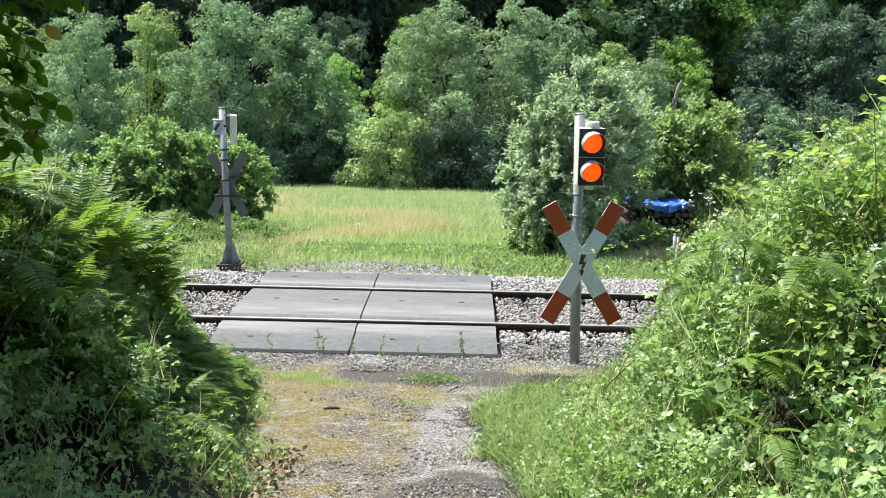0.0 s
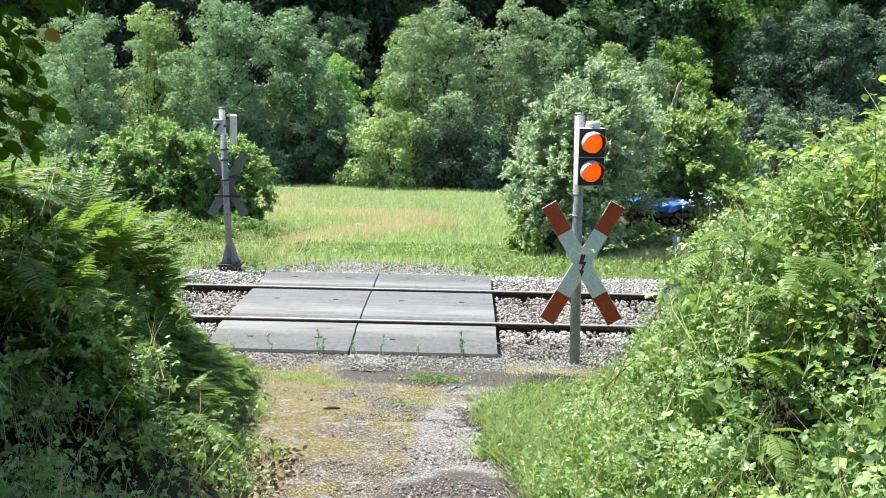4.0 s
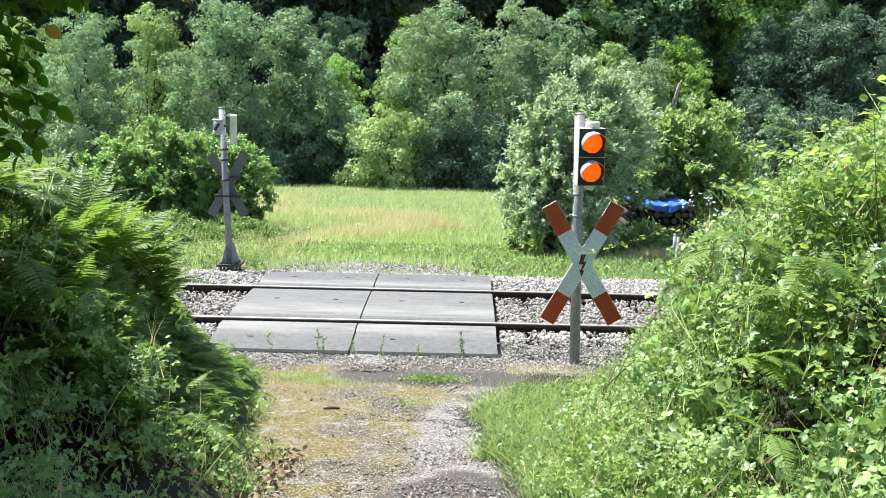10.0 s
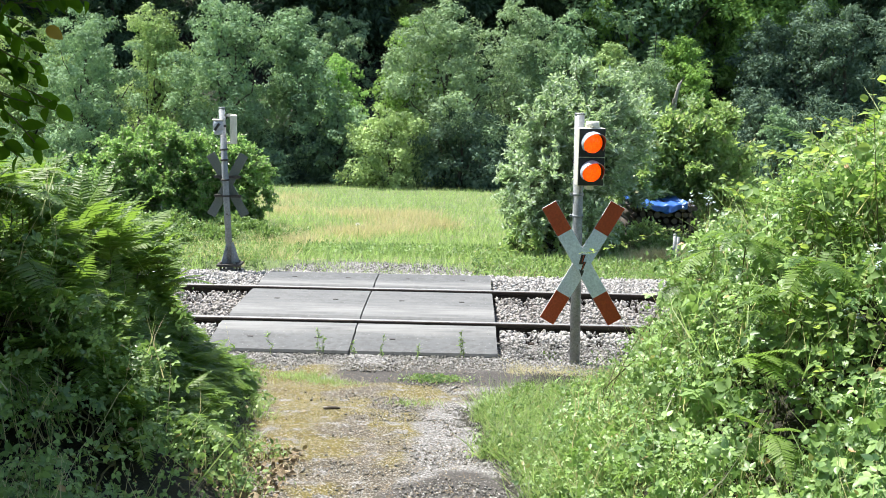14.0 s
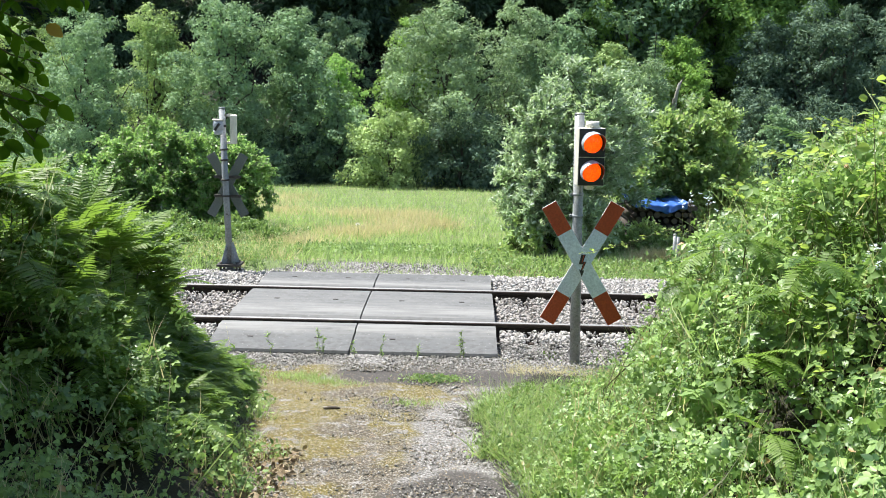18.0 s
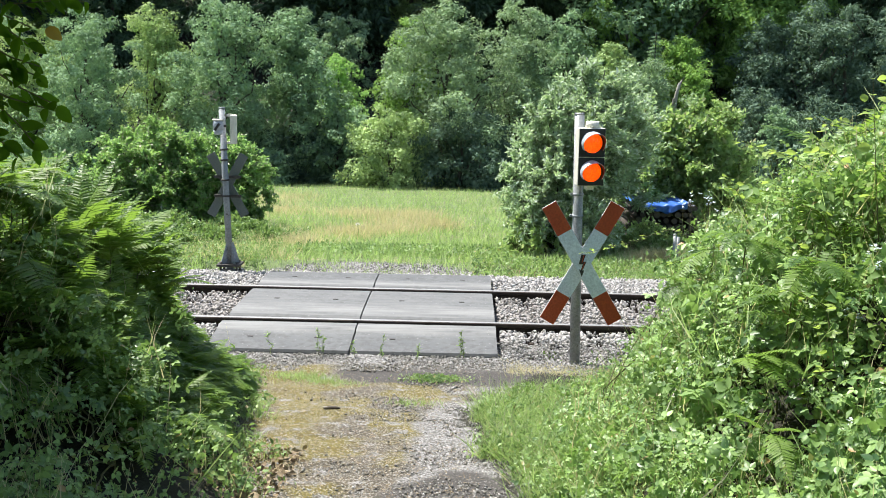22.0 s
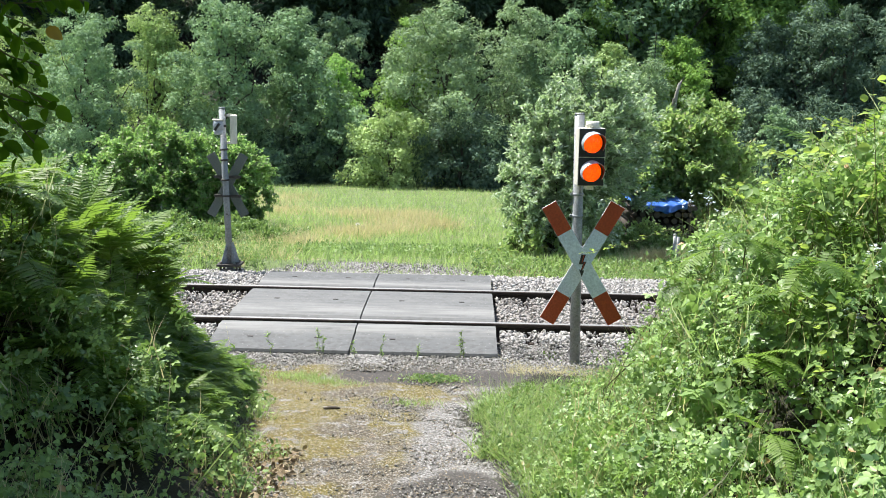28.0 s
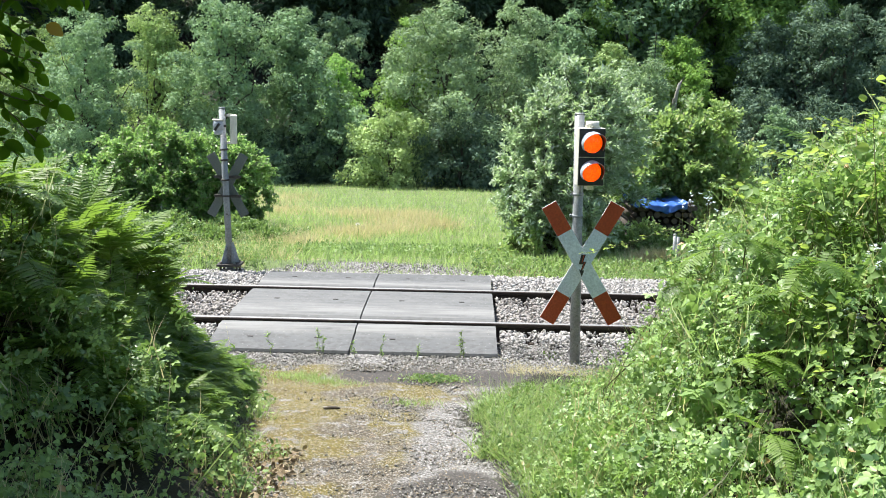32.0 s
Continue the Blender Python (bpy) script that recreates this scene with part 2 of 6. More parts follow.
def mesh_np(name, verts, faces, mat, smooth=False):
    """A mesh from arrays: faces all have the same number of corners."""
    me = bpy.data.meshes.new(name)
    verts, faces = np.asarray(verts, dtype=np.float32), np.asarray(faces, dtype=np.int32)
    me.vertices.add(len(verts))
    me.vertices.foreach_set("co", verts.ravel())
    me.loops.add(faces.size)
    me.loops.foreach_set("vertex_index", faces.ravel())
    me.polygons.add(len(faces))
    me.polygons.foreach_set("loop_start", np.arange(0, faces.size, faces.shape[1], dtype=np.int32))
    if smooth:
        me.polygons.foreach_set("use_smooth", np.ones(len(faces), dtype=bool))
    me.update(calc_edges=True)
    me.validate()
    me.materials.append(mat)
    return me


def child(name, me, parent, label="", kind=""):
    ob = new(name, me)
    ob.parent = parent
    return tagged(ob, label, "", "", kind)


def part(name, bm, mat, parent, label=""):
    """Links a bmesh as one mesh object under a thing or a part."""
    me = bpy.data.meshes.new(name)
    bm.to_mesh(me)
    bm.free()
    me.materials.append(mat)
    return child(name, me, parent, label)


def thing(name, x, y, z, label, category, group="", rz=0):
    ob = new(name)
    ob.matrix_basis = pose(x, y, z, 0, 0, rz)
    return tagged(ob, label, category, group)


def box(sx, sy, sz, at=(0, 0, 0), bevel=0.004, turn=(0, 0, 0), bm=None):
    out = bm or bmesh.new()
    made = bmesh.ops.create_cube(out, size=1, matrix=pose(*at, *turn) @ Matrix.Diagonal((sx, sy, sz, 1)))
    if bevel:
        edges = list({e for v in made["verts"] for e in v.link_edges})
        bmesh.ops.bevel(out, geom=edges, offset=bevel, segments=2, affect="EDGES", profile=0.6)
    return out


def rod(r1, r2, depth, m, segs=20, bm=None, caps=True):
    out = bm or bmesh.new()
    bmesh.ops.create_cone(out, cap_ends=caps, segments=segs, radius1=r1, radius2=r2, depth=depth, matrix=m)
    for f in out.faces:
        f.smooth = len(f.verts) == 4
    return out


def unit(a):
    return a / np.maximum(np.linalg.norm(a, axis=-1, keepdims=True), 1e-9)


def scatter(template, at, along, normal, size, wide=1.0):
    """Copies a small template (verts, tris) to many places. Template axes: across, along, normal."""
    tv, tf = template
    along = unit(along)
    side = unit(np.cross(along, normal))
    nrm = np.cross(side, along)
    size = np.broadcast_to(np.asarray(size, dtype=float), (len(at),))[:, None, None]
    wide = np.broadcast_to(np.asarray(wide, dtype=float), (len(at),))[:, None, None]
    v = at[:, None] + size * (tv[None, :, :1] * wide * side[:, None] + tv[None, :, 1:2] * along[:, None] + tv[None, :, 2:] * nrm[:, None])
    f = tf[None] + (np.arange(len(at)) * len(tv))[:, None, None]
    return v.reshape(-1, 3), f.reshape(-1, tf.shape[1])


def join(chunks):
    vs, fs, n = [], [], 0
    for v, f in chunks:
        vs.append(v)
        fs.append(f + n)
        n += len(v)
    return np.concatenate(vs), np.concatenate(fs)


def tube(points, radii, sides=6):
    """A tapering limb along points, in triangles."""
    pts, radii = np.asarray(points, dtype=float), np.asarray(radii, dtype=float)
    d = unit(np.gradient(pts, axis=0))
    ref = np.where(np.abs(d[:, 2:]) > 0.9, np.array([[1.0, 0, 0]]), np.array([[0, 0, 1.0]]))
    a = unit(np.cross(d, ref))
    b = np.cross(d, a)
    w = np.linspace(0, 2 * np.pi, sides, endpoint=False)
    v = pts[:, None] + radii[:, None, None] * (np.cos(w)[None, :, None] * a[:, None] + np.sin(w)[None, :, None] * b[:, None])
    f = []
    for i in range(len(pts) - 1):
        for j in range(sides):
            p, q = i * sides + j, i * sides + (j + 1) % sides
            f += [(p, q, q + sides), (p, q + sides, p + sides)]
    return v.reshape(-1, 3), np.array(f)


def rand_dir(n, up=0.0):
    d = rng.normal(size=(n, 3))
    d[:, 2] += up
    return unit(d)


LEAF = (np.array([(0, 0, 0), (-.31, .30, .05), (-.25, .66, .03), (0, 1, -.08), (.25, .66, .03), (.31, .30, .05), (0, .32, -.03), (0, .68, -.05)]),
        np.array([(0, 6, 1), (1, 6, 7), (1, 7, 2), (2, 7, 3), (0, 5, 6), (6, 5, 7), (5, 4, 7), (4, 3, 7)]))
OVATE = (np.array([(0, 0, 0), (-.31, .30, .06), (-.25, .66, .04), (0, 1, -.08), (.25, .66, .04), (.31, .30, .06)]), np.array([(0, 3, 2), (0, 2, 1), (0, 4, 3), (0, 5, 4)]))
ROUND = (LEAF[0] * np.array([1.35, 1, 1]), LEAF[1])
SMALL = (np.array([(0, 0, 0), (-.30, .48, .07), (0, 1, -.06), (.30, .48, .07)]), np.array([(0, 2, 1), (0, 3, 2)]))
CHIP = (np.array([(-.34, .10, .03), (.36, .32, .05), (-.04, 1.0, -.06)]), np.array([(0, 1, 2)]))
LANCE = (np.array([(0, 0, 0), (-.13, .42, .03), (0, 1, -.10), (.13, .42, .03)]), np.array([(0, 2, 1), (0, 3, 2)]))
WILLOWY = (np.array([(0, 0, 0), (-.20, .45, .05), (0, 1, -.12), (.20, .45, .05)]), np.array([(0, 2, 1), (0, 3, 2)]))
BLADE = (np.array([(-.5, 0, 0), (.5, 0, 0), (-.36, .55, .06), (.36, .55, .06), (0, 1, .30)]), np.array([(0, 1, 3), (0, 3, 2), (2, 3, 4)]))


def ball_template():
    bm = bmesh.new()
    bmesh.ops.create_icosphere(bm, subdivisions=1, radius=0.5)
    v = np.array([tuple(p.co) for p in bm.verts])
    f = np.array([[q.index for q in p.verts] for p in bm.faces])
    bm.free()
    return v, f


BALL = ball_template()


OCTA = (np.array([(.5, 0, 0), (-.5, 0, 0), (0, .5, 0), (0, -.5, 0), (0, 0, .5), (0, 0, -.5)]), np.array([(0, 2, 4), (2, 1, 4), (1, 3, 4), (3, 0, 4), (2, 0, 5), (1, 2, 5), (3, 1, 5), (0, 3, 5)]))


def stones(n, xs, ys, zs, sizes, mat, name, base=BALL):
    """Broken stones: lumpy, each with its own proportions."""
    chunks = []
    for k in range(6):
        tv = base[0] * (1 + rng.uniform(-0.36, 0.36, (len(base[0]), 1)))
        tv = tv * rng.uniform(0.5, 1.3, 3)
        pick = slice(k, n, 6)
        at = np.stack([xs[pick], ys[pick], zs[pick]], 1)
        m = len(at)
        chunks.append(scatter((tv, base[1]), at, rand_dir(m), rand_dir(m), sizes[pick], rng.uniform(0.7, 1.2, m)))
    return mesh_np(name, *join(chunks), mat)


# ---- lie of the land ----


def fade(a, lo, hi):
    t = np.clip((a - lo) / (hi - lo), 0, 1)
    return t * t * (3 - 2 * t)


def path_left(y):
    return np.interp(y, [-10, -5, -3.8, -2, -1.2, 0], [-1.25, -1.42, -1.72, -2.0, -2.45, -3.2])


def path_right(y):
    return np.interp(y, [-10, -5, -3.9, -2.9, -1.6, -1.0, 0], [0.05, -0.06, -0.18, -0.33, 0.25, 0.75, 1.6])


def bank_right(y):
    return np.interp(y, [-10, -4.8, -2.9, -1.6, -1.0, 0], [0.30, 0.53, 0.82, 1.24, 1.62, 2.2])


def land(x, y):
    """Height of the bare ground."""
    x, y = np.asarray(x, dtype=float), np.asarray(y, dtype=float)
    s = -1.9 - y
    z = -0.098 - 0.085 * fade(y, -0.90, -0.78) * fade(-y, -3.55, -3.15) + 0.122 * np.clip(np.log1p(np.exp(np.clip(s * 3, -30, 30))) / 3, 0, 11)
    z = z - 0.062 * fade(x, 0.02, 0.25) * fade(y, -1.45, -1.10) * fade(-y, 0.2, 0.5)
    end = fade(-y, 1.1, 2.9)
    dl, dr = np.clip(path_left(y) - x, 0, 12), np.clip(x - bank_right(y), 0, 12)
    end = end * (1 - 0.80 * fade(-y, 4.5, 6.6))
    z = z + end * (1.5 * (1 - np.exp(-0.60 * dl)) + 1.75 * (1 - np.exp(-0.85 * dr)))
    z = z - 0.078 * np.clip(y - 3.6, 0, 30.0)
    z = z + 0.42 * np.clip(y - 36, 0, 62) * fade(y, 34, 44)
    z = z + 0.30 * np.clip(np.abs(x) - 60, 0, 60) * fade(np.abs(x), 50, 90) * fade(y, 30, 50)
    z = z + 0.25 * np.clip(-16 - y, 0, 60)
    return z


def brush_top(x, y):
    """Height to which the growth on the banks stands."""
    y = np.asarray(y, dtype=float)
    dl, dr = np.clip(path_left(y) - x, 0, 12), np.clip(x - bank_right(y), 0, 12)
    low = 0.16 * fade(x - path_right(y), 0.0, 0.35)
    end = 0.35 + 0.65 * fade(-y, 1.2, 2.6)
    end = end * (1 - 0.45 * fade(-y, 4.6, 6.4))
    up = end * (low + 0.78 * (1 - np.exp(-2.2 * dl)) + 0.60 * (1 - np.exp(-2.6 * dr)))
    return land(x, y) + up + (0.22 * np.sin(7.1 * x + 2.3 * y) * np.sin(6.3 * y - 3 * x + 1) + 0.12 * np.sin(13 * x - 7 * y) * np.sin(11 * y + 5 * x)) * np.clip(2 * (dl + dr), 0, 1) - 0.42 * np.clip(np.sin(4.3 * x + 1.9 * y + 2.2) * np.sin(3.9 * y - 2.1 * x + 2) - 0.22, 0, 1) * np.clip(3 * (dl + dr), 0, 1)


def bank_face(y, z):
    """How far out the growth on the left bank may reach at a height."""
    slope = 0.52 + 0.45 * fade(y, -3.2, -2.0)
    return path_left(y) + 0.06 - slope * np.clip(z - 0.02, 0, 4)


def axis(stops):
    out = []
    for a, b, step in stops:
        out += list(np.arange(a, b, step))
    return np.array(out + [stops[-1][1]])


def build_ground():
    gx = axis([(-900, -120, 60), (-120, -30, 6), (-30, -7, 1.0), (-7, 6, 0.11), (6, 30, 1.0), (30, 120, 6), (120, 900, 60)])
    gy = axis([(-900, -100, 60), (-100, -14, 4), (-14, -8, 0.5), (-8, 5, 0.11), (5, 40, 0.5), (40, 130, 3), (130, 900, 55)])
    X, Y = np.meshgrid(gx, gy)
    Z = land(X, Y)
    near = fade(-Y, 1.0, 1.6)
    inside = fade(X - path_left(Y), -0.15, 0.15) * fade(path_right(Y) - X, -0.15, 0.15) * near
    rough = np.array([noise.noise((x * 3, y * 3, 0)) + 0.5 * noise.noise((x * 9, y * 9, 3)) for x, y in zip(X.ravel(), Y.ravel())]).reshape(X.shape)
    Z = Z + 0.022 * rough * (np.abs(X) < 30) * (Y < 40)
    V = np.stack([X, Y, Z], -1).reshape(-1, 3)
    n, m = len(gx), len(gy)
    i = np.arange(n * m).reshape(m, n)
    F = np.stack([i[:-1, :-1], i[:-1, 1:], i[1:, 1:], i[1:, :-1]], -1).reshape(-1, 4)
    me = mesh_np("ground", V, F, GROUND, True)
    tar = 1.15 * np.exp(-(((X + 0.38) / 0.40) ** 2 + ((Y + 5.05) / 0.55) ** 2)) + 1.5 * np.exp(-(((X + 0.30) / 1.05) ** 2 + ((Y + 1.60) / 0.26) ** 2))
    stone = fade(Y, -1.5, -1.15) * fade(-Y, -3.3, -2.9) + fade(-(((X + 1.45) / 1.75) ** 2 + ((Y - 2.7) / 0.95) ** 2), -1.4, -0.5)
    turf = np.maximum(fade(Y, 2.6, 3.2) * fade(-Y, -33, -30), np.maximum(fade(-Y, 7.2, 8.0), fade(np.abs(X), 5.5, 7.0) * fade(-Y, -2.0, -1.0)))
    pale = 0.85 * fade(X, -1.0, -0.35) * (1 - 0.45 * fade(Y, -3.2, -2.3)) + 0.7 * fade(Y, -1.42, -1.25)
    for name, val in (("path", inside), ("pale", pale), ("tar", tar), ("stone", stone), ("turf", turf)):
        at = me.attributes.new(name, "FLOAT", "POINT")
        at.data.foreach_set("value", np.clip(val, 0, 1).astype(np.float32).ravel())
    return tagged(new("ground", me), "rough ground with a mossy gravel path, turf and soil", "ground", "", "structure")


build_ground()


# ---- track ----


def rail_bar(profile, y, polished=()):
    """A steel bar of one profile along the track; some of its long faces are worn bright."""
    bm = bmesh.new()
    rings = [[bm.verts.new((x, y + u, v)) for u, v in profile] for x in (-70, -6, -4, -2, 0, 2, 4, 6, 70)]
    k = len(profile)
    for r, s in zip(rings, rings[1:]):
        for j in range(k):
            bm.faces.new((r[j], s[j], s[(j + 1) % k], r[(j + 1) % k])).material_index = 1 if j in polished else 0
    bm.faces.new(rings[0])
    bm.faces.new(rings[-1][::-1])
    bmesh.ops.recalc_face_normals(bm, faces=bm.faces)
    return bm


def build_rail(y, label):
    rail = thing("rail", 0, 0, 0, label, "rail", "rails of the track")
    part("foot", rail_bar([(-.070, -.172), (.070, -.172), (.070, -.162), (.012, -.140), (-.012, -.140), (-.070, -.162)], y), M_RAIL, rail)
    part("web", rail_bar([(-.012, -.140), (.012, -.140), (.009, -.050), (-.009, -.050)], y), M_RAIL, rail)
    head = part("head", rail_bar([(-.009, -.050), (.009, -.050), (.035, -.036), (.036, -.008), (.028, 0), (-.028, 0), (-.036, -.008), (-.035, -.036)], y, (4,)), M_RAIL, rail, "rail head with a polished running surface")
    head.data.materials.append(M_RAILHEAD)
    return rail


def build_track():
    for y in (0.0, 1.505):
        rail = build_rail(y, "rusty steel rail with a polished running surface")
    first = thing("sleeper", 0.36, 0.75, -0.172, "weathered grey wooden sleeper bedded in ballast", "sleeper", "sleepers of the track")
    part("beam", box(0.24, 2.5, 0.16, (0, 0, -0.085), 0.012), M_SLEEPER, first)
    for y in (-0.7525, 0.7525):
        pl = part("tie_plate", box(0.16, 0.34, 0.012, (0, y, 0.002), 0.003), M_RAIL, first, "rusty iron tie plate")
        for sx in (-0.05, 0.05):
            for sy in (-0.10, 0.10):
                bm = rod(0.014, 0.014, 0.035, pose(sx, y + sy, 0.024), 8)
                box(0.03, 0.07, 0.012, (sx, y + sy * 0.82, 0.018), 0.002, bm=bm)
                part("rail_clip", bm, M_RAIL, pl)
    for k in range(-14, 15):
        if k:
            copy_thing(first, pose(0.36 + 0.6 * k, 0.75, -0.172, 0, 0, rng.uniform(-0.8, 0.8)))

    def bed(n, mat, rows, label, name):
        xs, ys = rng.uniform(-4.6, 4.6, n), rng.uniform(rows[0], rows[1], n)
        keep = ~((xs > -2.70) & (xs < 0.04) & (ys > -1.4) & (ys < 2.56))
        for r in (0.0, 1.505):
            keep &= np.abs(ys - r) > 0.050
        for k in range(-14, 15):
            keep &= ~((np.abs(xs - 0.36 - 0.6 * k) < 0.085) & (np.abs(ys - 0.75) < 1.2) & (rng.uniform(size=n) < 0.6))
        xs, ys = xs[keep], ys[keep]
        m = len(xs)
        edge = np.maximum(1.5 * fade(-ys, 0.25, 0.85), fade(ys, 2.4, 3.1))
        zs = np.maximum(-0.098 - 0.05 * edge, land(xs, ys) + 0.008) + rng.uniform(-0.018, 0.018, m)
        zs = zs + 0.022 * (np.exp(-(ys / 0.14) ** 2) + np.exp(-((ys - 1.505) / 0.14) ** 2))
        ob = new(name, stones(m, xs, ys, zs, rng.uniform(0.024, 0.054, m) * (1 - 0.42 * fade(-ys, 0.22, 0.45)), mat, name, OCTA))
        tagged(ob, label, "ballast", "", "stuff")

    bed(40000, M_BALLAST, (-1.30, 0.0), "pale grey broken ballast stone beside the rail", "ballast")
    bed(25000, M_BALLAST_RUST, (0.0, 1.505), "rust-stained broken ballast stone between the rails", "ballast")
    bed(25000, M_BALLAST, (1.505, 3.05), "pale grey broken ballast stone beside the far rail", "ballast")


def build_panels():
    """Six concrete crossing panels in three rows."""
    rows = [("far", 1.670, 2.530, [(0, -.03), (.05, -.012), (.20, 0), (.72, -.012), (.84, -.03), (.86, -.06)], 0),
            ("mid", 0.125, 1.420, [(0, -.03), (.05, -.004), (.25, .004), (1.05, .004), (1.245, -.004), (1.295, -.03)], 1),
            ("near", -0.935, -0.100, [(0, -.088), (.012, -.066), (.51, -.030), (.63, 0), (.79, -.002), (.835, -.03)], 2)]
    crossing = thing("level_crossing", -1.32, 0.72, 0, "foot crossing of six worn grey concrete panels set round two rails", "level crossing")
    for row, y0, y1, prof, style in rows:
        for x0, x1 in ((-2.652, -1.342), (-1.328, 0.0)):
            bm = bmesh.new()
            L, nseg = x1 - x0, 14
            prof2 = []
            for (a, za), (b, zb) in zip(prof, prof[1:]):
                for t in np.linspace(0, 1, 4, endpoint=False):
                    prof2.append((a + (b - a) * t, za + (zb - za) * t))
            prof2.append(prof[-1])
            grid = [[bm.verts.new((L * i / nseg, a, z)) for a, z in prof2] for i in range(nseg + 1)]
            low = [[bm.verts.new((L * i / nseg, a, -0.16)) for a in (prof2[0][0], prof2[-1][0])] for i in (0, nseg)]
            for g, h in zip(grid, grid[1:]):
                for j in range(len(prof2) - 1):
                    bm.faces.new((g[j], h[j], h[j + 1], g[j + 1]))
            bm.faces.new([*(g[0] for g in grid), low[1][0], low[0][0]])
            bm.faces.new([*(g[-1] for g in grid), low[1][1], low[0][1]])
            bm.faces.new([*grid[0], low[0][1], low[0][0]])
            bm.faces.new([*grid[-1], low[1][1], low[1][0]])
            bm.faces.new((low[0][0], low[0][1], low[1][1], low[1][0]))
            bmesh.ops.recalc_face_normals(bm, faces=bm.faces)
            slab = part("panel", bm, CONCRETE, crossing)
            slab.location = (x0 + 1.32, y0 - 0.72, 0)
            w = y1 - y0
            co = np.zeros(len(slab.data.vertices) * 3)
            slab.data.vertices.foreach_get("co", co)
            yy = co.reshape(-1, 3)[:, 1]
            if style == 0:
                worn = 0.85 * np.exp(-((yy - 0.12) / 0.09) ** 2) + 0.05
            elif style == 1:
                worn = 0.55 * np.exp(-((yy - 0.28) / 0.20) ** 2) + 0.28
            else:
                worn = 0.85 * fade(yy, 0.45, 0.59) * (1 - 0.5 * fade(yy, 0.71, 0.80)) + 0.03
            at = slab.data.attributes.new("worn", "FLOAT", "POINT")
            at.data.foreach_set("value", worn.astype(np.float32))
            yc = {0: 0.42, 1: 0.74, 2: 0.36}[style]
            for fx in (0.27, 0.75):
                z = np.interp(yc, [a for a, _ in prof], [b for _, b in prof])
                part("lifting_slot", box(0.055, 0.035, 0.006, (L * fx, yc, z + 0.001), 0.001), M_SLOT, slab, "dark recessed lifting slot")


build_track()
build_panels()


# ---- signals ----


def lightning(parent, y):
    pts = [(-.012, .105), (.030, .105), (.010, .035), (.040, .035), (.004, -.055), (.022, -.050), (-.002, -.115), (-.030, -.042), (-.012, -.050), (.004, .008), (-.034, .008)]
    bm = bmesh.new()
    front = [bm.verts.new((x, y - 0.004, z)) for x, z in pts]
    back = [bm.verts.new((x, y, z)) for x, z in pts]
    bm.faces.new(front)
    for i in range(len(pts)):
        j = (i + 1) % len(pts)
        bm.faces.new((front[i], back[i], back[j], front[j]))
    bmesh.ops.recalc_face_normals(bm, faces=bm.faces)
    arrow = part("lightning_arrow", bm, M_SLOT, parent, "dark-edged lightning arrow symbol for overhead wires")
    core = box(0.007, 0.003, 0.085, (0.004, y - 0.005, 0.062), 0, (0, 12, 0))
    box(0.007, 0.003, 0.080, (0.010, y - 0.005, -0.008), 0, (0, 16, 0), core)
    part("arrow_core", core, M_RED, arrow, "red core of the arrow")
    return arrow


def cross_board(parent, lean, y, length, width, white, red, edge, split):
    """One arm of the saltire: white in the middle, red at both ends, on a thin metal board."""
    turn = Matrix.Rotation(radians(lean), 4, "Y")
    bm = box(width, 0.018, length, bevel=0.003)
    bm.transform(Matrix.Translation((0, y, 0)) @ turn)
    arm = part("cross_arm", bm, edge, parent)
    red_len = length * split
    for name, mat, z, ln in (("white_field", white, 0, length - 2 * red_len), ("red_end", red, (length - red_len) / 2, red_len), ("red_end", red, -(length - red_len) / 2, red_len)):
        bm = box(width - 0.004, 0.004, ln - 0.002, (0, -0.0105, z), 0.001)
        bm.transform(Matrix.Translation((0, y, 0)) @ turn)
        part(name, bm, mat, arm, "faded red reflective end" if "red" in name else "pale bluish-white reflective field")
    return arm


